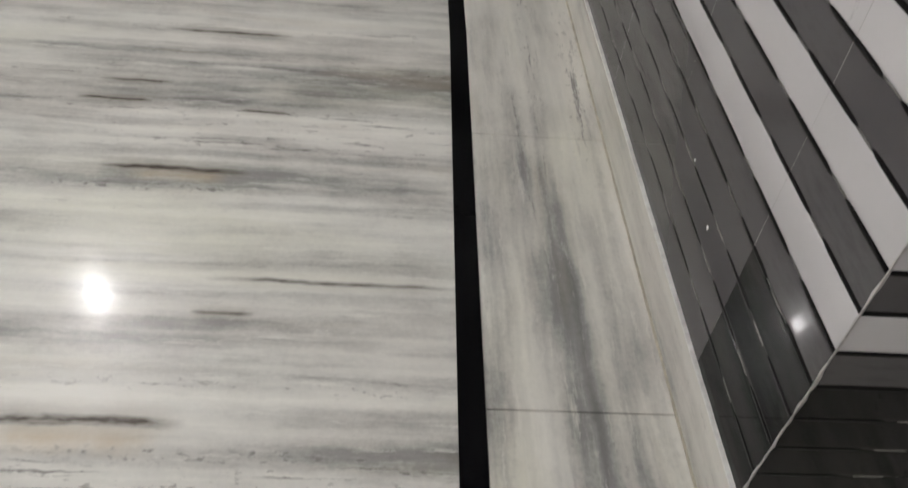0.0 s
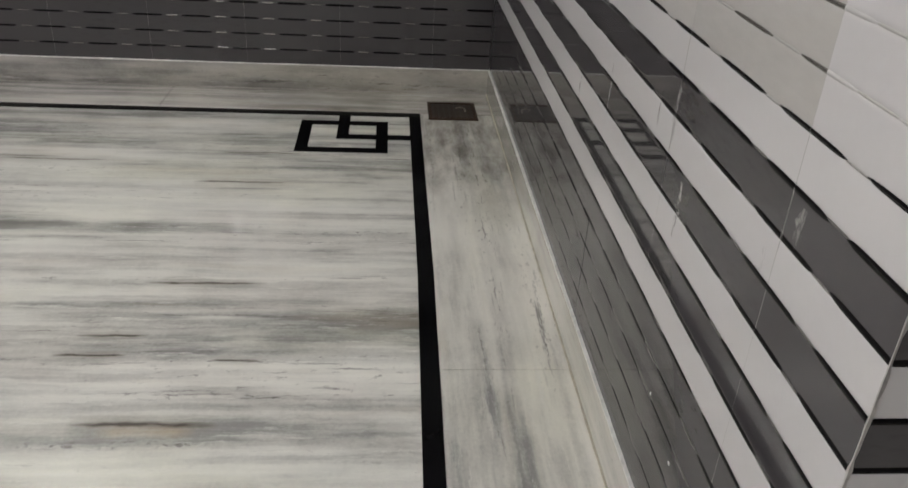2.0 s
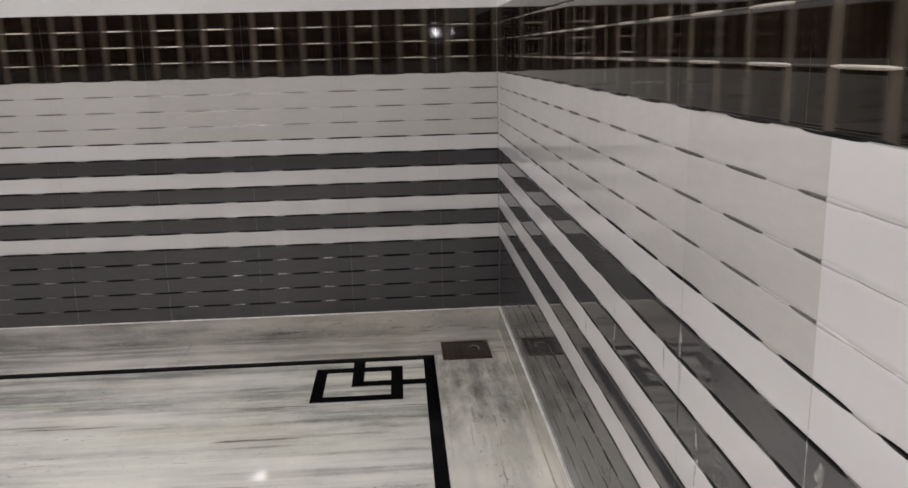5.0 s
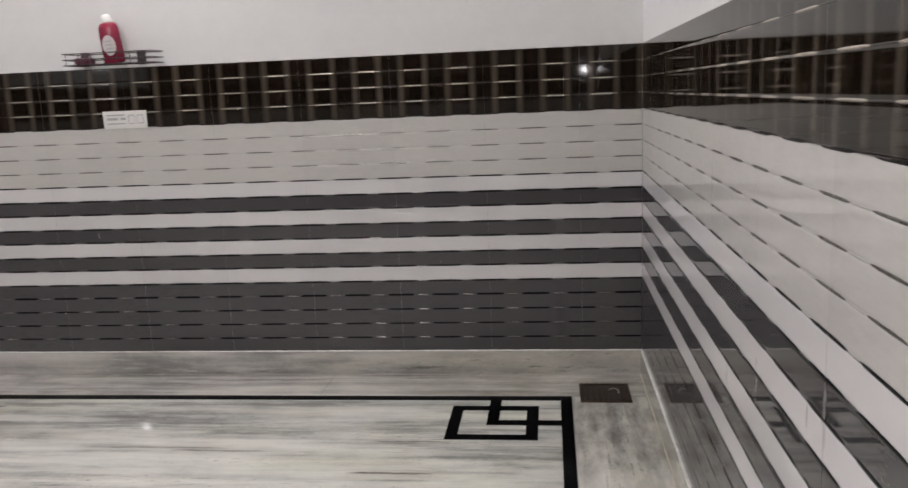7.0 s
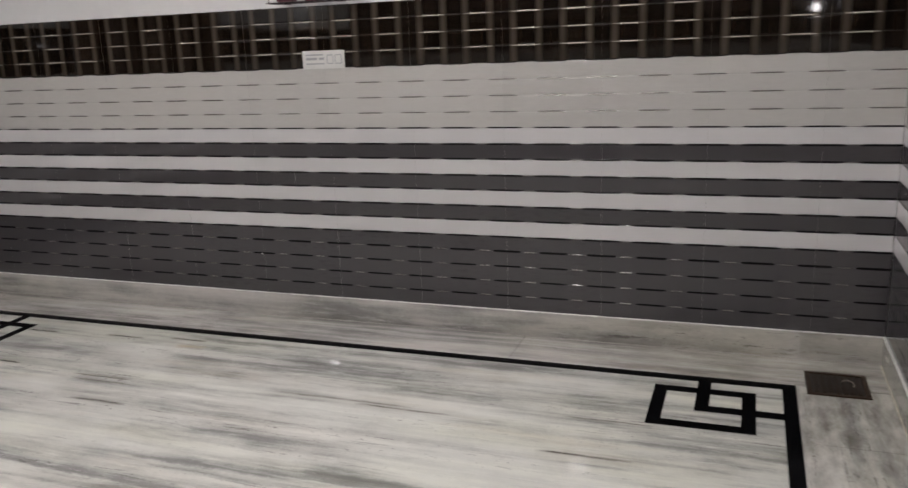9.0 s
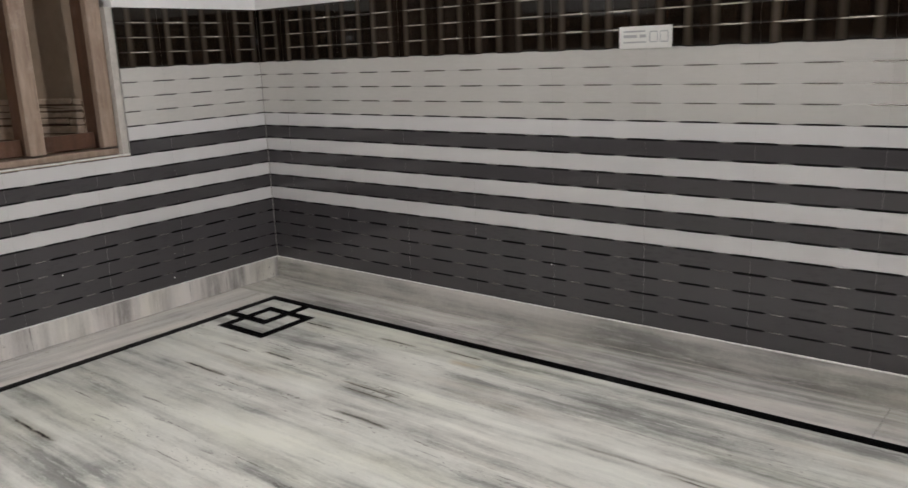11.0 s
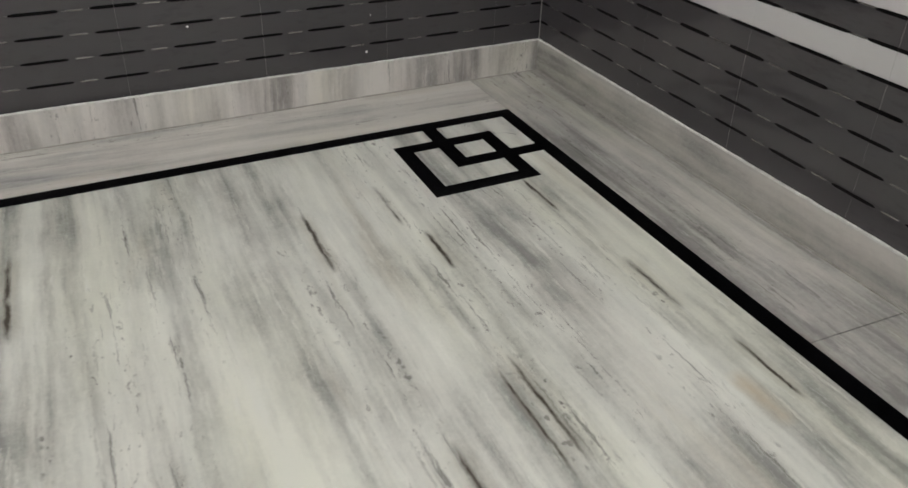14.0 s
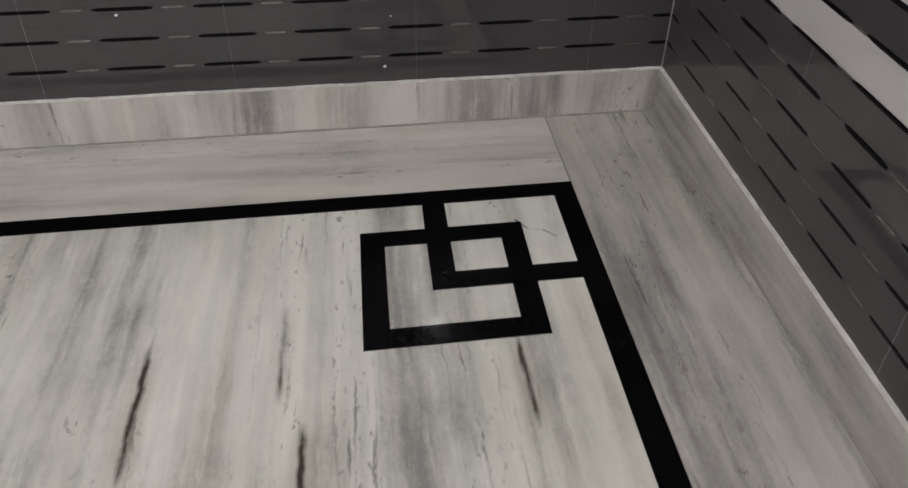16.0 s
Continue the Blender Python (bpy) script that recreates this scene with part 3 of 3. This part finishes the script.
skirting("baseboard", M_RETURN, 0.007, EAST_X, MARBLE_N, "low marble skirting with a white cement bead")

# ---- window ----
window = new("window_1")
tagged(window, "brown wooden window frame with deep uprights", "window", kind="structure")
FY, FD = 0.040, 0.125
part("bottom_rail", a_box(WIN_A, WIN_B, FY, FY + FD, WIN_Z + 0.010, WIN_Z + 0.036, 0.004), WOOD, window)
part("sill_strip", a_box(WIN_A, WIN_B, 0.006, FY + 0.03, WIN_Z - 0.002, WIN_Z + 0.006, 0.002), WOOD, window, "thin brown wooden sill strip")
part("top_rail", a_box(WIN_A, WIN_B, FY, FY + FD, WIN_TOP - 0.06, WIN_TOP, 0.004), WOOD, window)
for u in (WIN_B - 0.066, -1.150, -1.475, -1.800, WIN_A + 0.034):
    part("upright", a_box(u - 0.033, u + 0.033, FY - 0.004, FY + 0.034, WIN_Z + 0.044, WIN_TOP - 0.056, 0.006), WOOD, window)
    part("upright_core", a_box(u - 0.027, u + 0.027, FY + 0.034, FY + FD, WIN_Z + 0.044, WIN_TOP - 0.056, 0.003), WOOD_DARK, window, "darker deep part of the upright")
part("jamb_lining", a_box(WIN_B - 0.030, WIN_B + 0.004, 0.011, T, WIN_Z + 0.008, TOP), GREY_PLASTER, window, "grey-white cement reveal")
for a, b in ((-1.117, -0.868), (-1.442, -1.183), (-1.767, -1.508), (-2.086, -1.833)):
    part("lower_board", a_box(a + 0.006, b - 0.006, FY + 0.045, FY + 0.062, WIN_Z + 0.047, WIN_Z + 0.112, 0.003), WOOD_DARK, window, "dark reddish wooden board")
part("cement_seam", bead(WIN_A, WIN_B, WIN_Z + 0.004, 0.0055, 0.004, 0.03), BEAD, window, "rough white cement seam under the frame")
window.matrix_basis = M_WEST


def courses(parent, u0, u1, z0, z1, front, seed, longest=0.15):
    """Rough thin brick courses laid on the face at y = front."""
    rng = random.Random(seed)
    z = z0
    while z < z1:
        u, hgt = u0 + rng.uniform(0, 0.06), rng.uniform(0.022, 0.033)
        while u < u1 - 0.02:
            w = min(rng.uniform(longest * 0.4, longest), u1 - u)
            d, dz = rng.uniform(0.0, 0.014), rng.uniform(-0.003, 0.003)
            bm = a_box(u, u + w, front - 0.006 - d, front + 0.004, z + dz, z + dz + hgt, 0.005)
            for v in bm.verts:
                v.co += Vector((rng.uniform(-0.004, 0.004), rng.uniform(-0.002, 0.002), rng.uniform(-0.003, 0.003)))
            part("brick", bm, STONE, parent)
            u += w + rng.uniform(0.0005, 0.004)
        z += hgt + rng.uniform(0.004, 0.008)


infill = structure("wall_outside", a_box(WIN_A - 0.55, WIN_B - 0.18, 0.70, 0.75, WIN_Z - 0.15, WIN_TOP + 0.1), PLASTER, "plastered wall outside the window with bare brick courses below", "wall")
part("mortar_bed", a_box(WIN_A - 0.5, -1.01, 0.694, 0.699, WIN_Z, WIN_Z + 0.23), MORTAR, infill, "dark open mortar between bricks")
courses(infill, WIN_A - 0.5, -1.01, WIN_Z + 0.0, WIN_Z + 0.235, 0.70, 4)
infill.matrix_basis = M_WEST
side = structure("wall_outside_return", a_box(-0.56, 0.0, 0.0, 0.05, WIN_Z - 0.15, WIN_TOP + 0.1), PLASTER, "slanting plastered wall outside the window with bare brick courses below", "wall")
part("mortar_bed", a_box(-0.55, -0.02, -0.006, -0.001, WIN_Z + 0.04, WIN_Z + 0.24), MORTAR, side, "dark open mortar between bricks")
courses(side, -0.55, -0.02, WIN_Z + 0.04, WIN_Z + 0.245, 0.0, 9, 0.45)
side.matrix_basis = M_WEST @ pose(-0.835, T + 0.004, 0, 0, 0, -72)
ledge = structure("window_reveal", a_box(WIN_A - 0.55, WIN_B + 0.15, T, 0.71, WIN_Z - 0.15, WIN_Z + 0.0), MORTAR, "dark earthy ledge under the window opening", "ledge")
for u0, u1, z0, z1 in ((WIN_A - 0.55, WIN_A - 0.45, WIN_Z, WIN_TOP + 0.1), (WIN_B + 0.03, WIN_B + 0.15, WIN_Z, WIN_TOP + 0.1), (WIN_A - 0.45, WIN_B + 0.03, WIN_TOP + 0.02, WIN_TOP + 0.1)):
    part("reveal_side", a_box(u0, u1, T, 0.71, z0, z1), MORTAR, ledge)
ledge.matrix_basis = M_WEST

# ---- things on the north wall ----
rack = new("wire_rack")
rack.location = (-2.158, -0.005, 1.368)
tagged(rack, "small steel wire rack fixed above the tiles", "rack")
for i, z in enumerate((0.0, 0.022, 0.046)):
    bm = bmesh.new()
    for a, b in (((-0.195, 0, z), (-0.195, -0.095, z)), ((-0.195, -0.095, z), (0.195, -0.095, z)), ((0.195, -0.095, z), (0.195, 0, z)), ((-0.195, 0, z), (0.195, 0, z))):
        rod(bm, a, b, 0.0022)
    part("hoop", bm, STEEL, rack)
for i in range(14):
    x = -0.182 + i * 0.028
    bm = bmesh.new()
    rod(bm, (x, 0, 0), (x, -0.095, 0), 0.0016)
    if i % 2 == 0:
        rod(bm, (x, -0.095, 0), (x, -0.095, 0.046), 0.0016)
    part("wire", bm, STEEL, rack)
for x in (-0.15, 0.10):
    part("hook_plate", a_box(x - 0.018, x + 0.018, -0.004, 0.006, -0.004, 0.05, 0.002), STEEL, rack)
bottle = new("plastic_bottle")
bottle.matrix_basis = pose(-2.148, -0.055, 1.3725, 0, -6, 8) @ Matrix.Diagonal((1.06, 1.0, 0.93, 1.0))
tagged(bottle, "red plastic cleaner bottle with a white cap in the wire rack", "bottle")
part("body", lathe([(0, 0), (0.043, 0), (0.049, 0.006), (0.050, 0.05), (0.0485, 0.12), (0.046, 0.150), (0.041, 0.166), (0.030, 0.174), (0.017, 0.177), (0, 0.177)], 32, 0.82, 0.60), RED, bottle, "glossy red plastic body")
lab = bmesh.new()
bmesh.ops.create_circle(lab, cap_ends=True, segments=28, radius=1.0)
bmesh.ops.transform(lab, matrix=Matrix.Translation((0.0, -0.0310, 0.075)) @ Matrix.Rotation(radians(90), 4, "X") @ Matrix.Diagonal((0.025, 0.044, 1, 1)), verts=lab.verts)
bmesh.ops.solidify(lab, geom=lab.faces[:], thickness=0.0015)
front = part("front_label", lab, LABEL_WHITE, bottle, "pale oval paper label")
for dz in (-0.016, 0.0, 0.016):
    part("print_bar", a_box(-0.014, 0.014, -0.0345, -0.0330, 0.074 + dz, 0.080 + dz), INK, front)
part("cap", lathe([(0, 0.209), (0.012, 0.209), (0.016, 0.205), (0.018, 0.179), (0.018, 0.176), (0, 0.176)], 24), CAP_WHITE, bottle, "white ribbed cap")
soap = new("soap_bar")
soap.location = (-2.285, -0.05, 1.3722)
tagged(soap, "dark pink soap bar lying in the wire rack", "soap")
part("bar", a_box(-0.036, 0.036, -0.024, 0.024, 0, 0.026, 0.008), SOAP, soap)

card = new("notice_card")
card.location = (-2.162, -0.004, 1.138)
tagged(card, "white card with grey print stuck on brown tiles", "card")
part("sheet", a_box(-0.097, 0.097, -0.002, 0.002, -0.037, 0.037, 0.001), CAP_WHITE, card)
for a, b, z, h in ((-0.080, 0.000, 0.020, 0.0028), (-0.080, -0.030, 0.004, 0.005), (-0.020, 0.004, 0.004, 0.005), (-0.080, 0.004, -0.016, 0.0025),
                   (0.018, 0.046, 0.018, 0.0018), (0.018, 0.046, -0.016, 0.0018), (0.056, 0.084, 0.018, 0.0018), (0.056, 0.084, -0.016, 0.0018)):
    part("print_bar", a_box(a, b, -0.0032, -0.0016, z - h, z + h), INK, card)
for x in (0.018, 0.046, 0.056, 0.084):
    part("print_bar", a_box(x - 0.0015, x + 0.0015, -0.0032, -0.0016, -0.014, 0.016), INK, card)

# ---- lamps ----
def wall_bulb(name, where, turn, power, label, r=0.032):
    ob = new(name)
    ob.matrix_basis = pose(*where, 0, 0, turn)
    tagged(ob, label, "lamp", "wall lamps")
    part("base_plate", a_box(-0.045, 0.045, -0.016, 0.0, -0.045, 0.045, 0.004), CAP_WHITE, ob)
    bm = bmesh.new()
    rod(bm, (0, -0.016, 0), (0, -0.065, 0), 0.021, 20)
    part("holder", bm, CAP_WHITE, ob)
    bm = lathe([(0, 0), (0.016, 0.0), (0.020, 0.015), (r, 0.045), (r, 0.062), (r * 0.8, 0.08), (r * 0.4, 0.09), (0, 0.092)], 20)
    bmesh.ops.transform(bm, matrix=Matrix.Translation((0, -0.066, 0)) @ Matrix.Rotation(radians(90), 4, "X"), verts=bm.verts)
    part("bulb", bm, glow(name + "_glow", (1.0, 0.965, 0.985), power), ob, "lit white bulb")
    return ob


wall_bulb("wall_lamp", (-2.13, 0.003, 2.62), 0, BULB_NORTH, "lit bulb in a white holder high on the wall", 0.046)
wall_bulb("wall_lamp", (-1.88, SOUTH_Y, 2.76), 180, BULB_SOUTH, "bright lit bulb in a white holder high on the wall", 0.04)
wall_bulb("wall_lamp", (-0.06, SOUTH_Y, 1.34), 180, BULB_SMALL, "small lit bulb in a low white wall holder", 0.022)

wall_bulb("wall_lamp", (west(-3.2), -3.2, 1.64), 90 + SK, BULB_WEST, "small lit bulb in a white holder beside the window", 0.021)

# ---- wall tiles ----
ROW_BANDS = ((DARK, DARK, DARK, DARK), (DARK, WHITE, DARK, WHITE), (DARK, WHITE, DARK, WHITE), (LIGHT,) * 4, (BROWN,) * 4)
SLOTS = (DARK, DARKER, WHITE, LIGHT, BROWN, DASH_BLACK, DASH_GREY, DASH_PALE, DASH_SILVER, ROLL_GREY, ROLL_LIGHT, ROLL_BROWN, ROLL_WHITE)
PERIOD = TW / 2
tile_cache = {}


def line_style(row, k):
    """Relief lines at the foot (k = 0) to head (k = 4) of the bands of a row: material, length, half height, paler dash in the gap."""
    if row == 0:
        return (DASH_BLACK, 0.116, 0.0041, True) if k else None
    if row in (1, 2):
        if row == 1 and k == 0:
            return (DASH_BLACK, 0.116, 0.0041, True)
        return (DASH_BLACK, 0.154, 0.0041, False)
    if row == 3:
        if k == 0:
            return (DASH_BLACK, 0.156, 0.0038, False)
        if k == 4:
            return (DASH_BLACK, 0.124, 0.0030, False)
        return (DASH_GREY, 0.120, 0.0026, False)
    if k == 0:
        return (DASH_BLACK, 0.124, 0.0034, False)
    return (DASH_SILVER, 0.116, 0.0022, False) if k < 4 else None


def tile_mesh(row, u0, u1, v0, v1, other_glaze=None):
    key = (row, other_glaze, round(u0, 4), round(u1, 4), round(v0, 4), round(v1, 4))
    if key in tile_cache:
        return tile_cache[key]
    verts, faces, mats = [], [], []

    def quad(ps, m):
        n = len(verts)
        verts.extend(ps)
        faces.append(tuple(range(n, n + 4)))
        mats.append(SLOTS.index(m))

    g, back = 0.0016, 0.0085
    edge = tuple((d, 0.0010 * (1.0 - d / 0.0075) ** 2) for d in (0.0, 0.0010, 0.0022, 0.0035, 0.0048, 0.0062, 0.0075)) + ((0.0100, 0.0),)
    smooth = []
    for k in range(4):
        a, b = k * BAND, (k + 1) * BAND
        if b <= v0 + 1e-4 or a >= v1 - 1e-4:
            continue
        flat = 0.4 if row in (0, 4) else 1.0
        prof = [(a + d, y * flat) for d, y in edge] + [(b - d, y * flat) for d, y in edge[::-1]]
        n = len(verts)
        for v, y in prof:
            verts.extend(((u0, y, v), (u1, y, v)))
        for i in range(len(prof) - 1):
            q = n + 2 * i
            smooth.append(len(faces))
            faces.append((q, q + 1, q + 3, q + 2))
            mats.append(SLOTS.index(other_glaze or ROW_BANDS[row][k]))
    m0 = (DARK, LIGHT, LIGHT, LIGHT, BROWN)[row]
    quad([(u0, back, v0), (u0, g, v0), (u0, g, v1), (u0, back, v1)][::-1], m0)
    quad([(u1, back, v0), (u1, back, v1), (u1, g, v1), (u1, g, v0)][::-1], m0)
    quad([(u0, back, v1), (u0, g, v1), (u1, g, v1), (u1, back, v1)], m0)
    quad([(u0, back, v0), (u1, back, v0), (u1, g, v0), (u0, g, v0)], m0)
    def relief(c, length, half, mt, v, lift):
        """A low rounded ridge that thins out towards both ends, cut off where the tile ends."""
        a, b = max(c - length / 2, u0), min(c + length / 2, u1)
        if b - a < 0.004:
            return
        nu, nv = 10, 6
        n = len(verts)
        for i in range(nu + 1):
            u = a + (b - a) * (0.5 - 0.5 * math.cos(math.pi * i / nu))
            e = min(1.0, abs(u - c) * 2 / length)
            w = half * (1.0 - 0.75 * e ** (9 if row < 3 else 5))
            for j in range(nv + 1):
                q = -1.0 + 2.0 * j / nv
                verts.append((u, 0.0002 - lift * (1.0 - 0.7 * e ** 6) * (1.0 - q * q), min(max(v + w * q, v0), v1)))
        for i in range(nu):
            for j in range(nv):
                q = n + i * (nv + 1) + j
                smooth.append(len(faces))
                faces.append((q, q + nv + 1, q + nv + 2, q + 1))
                mats.append(SLOTS.index(mt))

    shift = 0.5 * PERIOD if row == 4 else 0.0
    for k in range(5):
        v = k * BAND
        style = line_style(row, k)
        if style is None or v < v0 - 1e-4 or v > v1 + 1e-4:
            continue
        m, length, half, gap = style
        if other_glaze is WHITE and m is DASH_GREY:
            m = ROLL_WHITE
        push = 0.0015 * (1 if (row, k % 2) in ((1, 0), (2, 0)) else -1 if row in (1, 2) else 0)
        roll = ROLL_BROWN if row == 4 else ROLL_LIGHT if row == 3 else DASH_PALE if gap else ROLL_GREY
        for i in range(-1, 4):
            relief(i * PERIOD + shift, length, half, m, v + push, 0.0009)
            relief((i + 0.5) * PERIOD + shift, 0.044 if gap else PERIOD - length + 0.01, 0.0021 if gap else 0.0015, roll, v, 0.0006)
    me = bpy.data.meshes.new("tile")
    me.from_pydata(verts, [], faces)
    for s in SLOTS:
        me.materials.append(s)
    me.polygons.foreach_set("material_index", mats)
    flags = [False] * len(faces)
    for i in smooth:
        flags[i] = True
    me.polygons.foreach_set("use_smooth", flags)
    me.update()
    tile_cache[key] = me
    return me


tilt = random.Random(11)


def tile_wall(parent, m, u_from, u_to, joint, hole=None, dark_from=99.0, brown_joint=None):
    """Lays the five courses between u_from and u_to; one joint falls at the given place. hole: (u0, u1, z0), open above z0."""
    gap = 0.0002
    local = parent.matrix_basis.inverted()
    for row in range(5):
        first = brown_joint if row == 4 and brown_joint is not None else joint
        k = math.floor((u_from - first) / TW)
        while first + k * TW < u_to - 0.003:
            base = first + k * TW
            k += 1
            u0, u1 = max(base, u_from), min(base + TW, u_to)
            z0 = SKIRT + row * TH
            spans = [(u0, u1, 0.0, TH)]
            if hole and u1 > hole[0] and u0 < hole[1] and z0 + TH > hole[2] + 1e-4:
                spans = []
                if u0 < hole[0]:
                    spans.append((u0, hole[0], 0.0, TH))
                if u1 > hole[1]:
                    spans.append((hole[1], u1, 0.0, TH))
                if z0 < hole[2] - 1e-4:
                    spans.append((max(u0, hole[0]), min(u1, hole[1]), 0.0, hole[2] - z0))
            for a, b, v0, v1 in spans:
                if b - a < 0.006:
                    continue
                ga = a - base + gap
                # past dark_from, row 0 turns near-black and row 3 white
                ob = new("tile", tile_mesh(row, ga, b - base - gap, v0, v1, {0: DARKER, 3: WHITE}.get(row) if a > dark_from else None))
                ob.parent = parent
                ob.matrix_basis = local @ m @ pose(base, tilt.uniform(-0.0002, 0.0002), z0, tilt.uniform(-0.05, 0.05), 0, tilt.uniform(-0.04, 0.04))


tile_wall(wall_north, M_NORTH, WEST_X, -0.001, -0.246)
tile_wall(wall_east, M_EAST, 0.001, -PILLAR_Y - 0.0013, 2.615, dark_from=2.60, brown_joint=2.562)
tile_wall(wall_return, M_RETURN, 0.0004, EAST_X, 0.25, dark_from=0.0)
tile_wall(wall_south, M_SOUTH, -EAST_X, -WEST_X - 0.2, 0.1)
tile_wall(wall_west, M_WEST, W_END + 0.1, -0.001, -0.177, (WIN_A, WIN_B, WIN_Z))
part("corner_bead", a_box(WEST_X - 0.001, WEST_X + 0.0025, -0.0025, 0.001, SKIRT + 0.005, TOP - 0.25), GREY_CEMENT, wall_north, "white cement corner line")
edge_rng = random.Random(5)
bm = bmesh.new()
rows = []
for i in range(91):
    z = SKIRT + 0.004 + (TOP - SKIRT - 0.006) * i / 90
    w = 0.0008 + 0.0030 * edge_rng.random() ** 4
    w2 = 0.0008 + 0.0030 * edge_rng.random() ** 4
    rows.append([bm.verts.new(p) for p in ((-0.0008, PILLAR_Y + w, z), (-0.0016, PILLAR_Y - 0.0016, z), (w2, PILLAR_Y - 0.0008, z))])
for r, q in zip(rows, rows[1:]):
    bm.faces.new((r[0], r[1], q[1], q[0]))
    bm.faces.new((r[1], r[2], q[2], q[1]))
part("corner_edge", bm, CORNER_CEMENT, wall_east, "uneven pale cement line on the outer corner")


# dried cement runs and paint flecks left on the glaze
def runs_material():
    m, t, b = nodes_of("dried_cement_run")
    b.inputs["Base Color"].default_value = (0.74, 0.72, 0.69, 1)
    b.inputs["Roughness"].default_value = 0.8
    geo = t.nodes.new("ShaderNodeNewGeometry").outputs["Position"]
    a = math_node(t, "MULTIPLY", math_node(t, "SUBTRACT", noise_at(t, geo, 60.0, 4, 0.7, (1, 1, 0.3)), 0.42), 2.6, True)
    t.links.new(math_node(t, "MULTIPLY", a, 0.95, True), b.inputs["Alpha"])
    return m


RUN = runs_material()
rng = random.Random(21)


def cement_run(parent, m, u, z, length, width):
    bm = bmesh.new()
    n = 9
    left, right = [], []
    for i in range(n):
        f = i / (n - 1)
        w = width * (0.25 + 0.75 * math.sin(math.pi * min(1, f * 1.1 + 0.05))) * rng.uniform(0.7, 1.2)
        c = u + rng.uniform(-0.15, 0.15) * width
        left.append(bm.verts.new((c - w / 2, -0.0006, z - f * length)))
        right.append(bm.verts.new((c + w / 2, -0.0006, z - f * length)))
    for i in range(n - 1):
        bm.faces.new((left[i], left[i + 1], right[i + 1], right[i]))
    ob = part("cement_run", bm, RUN, parent, "thin dried cement run")
    ob.matrix_basis = parent.matrix_basis.inverted() @ m


for y, z, length, width in ((2.162, 0.745, 0.09, 0.010), (2.235, 0.775, 0.10, 0.024), (1.865, 0.70, 0.13, 0.010), (2.312, 0.655, 0.09, 0.020),
                            (2.616, 0.790, 0.08, 0.006), (2.648, 0.780, 0.05, 0.022), (1.426, 1.02, 0.20, 0.008), (2.59, 0.71, 0.05, 0.008), (1.62, 0.60, 0.06, 0.014)):
    cement_run(wall_east, M_EAST, y, z, length, width)
for x, z, length, width in ((-0.833, 0.545, 0.05, 0.004), (-2.346, 0.668, 0.05, 0.004)):
    cement_run(wall_north, M_NORTH, x, z, length, width)
for parent, m, u, z, r in ((wall_west, M_WEST, -0.627, 0.142, 0.005), (wall_west, M_WEST, -1.147, 0.28, 0.003), (wall_west, M_WEST, -0.611, 0.254, 0.002), (wall_north, M_NORTH, -2.551, 0.287, 0.003),
                           (wall_east, M_EAST, 2.482, 0.265, 0.004), (wall_east, M_EAST, 2.36, 0.30, 0.003)):
    bm = bmesh.new()
    bmesh.ops.create_icosphere(bm, subdivisions=1, radius=1.0)
    for v in bm.verts:
        v.co = Vector((v.co.x * r * rng.uniform(0.7, 1.4) + u, v.co.y * 0.001, v.co.z * r * rng.uniform(0.7, 1.2) + z))
    ob = part("paint_fleck", bm, CEMENT, parent)
    ob.matrix_basis = parent.matrix_basis.inverted() @ m
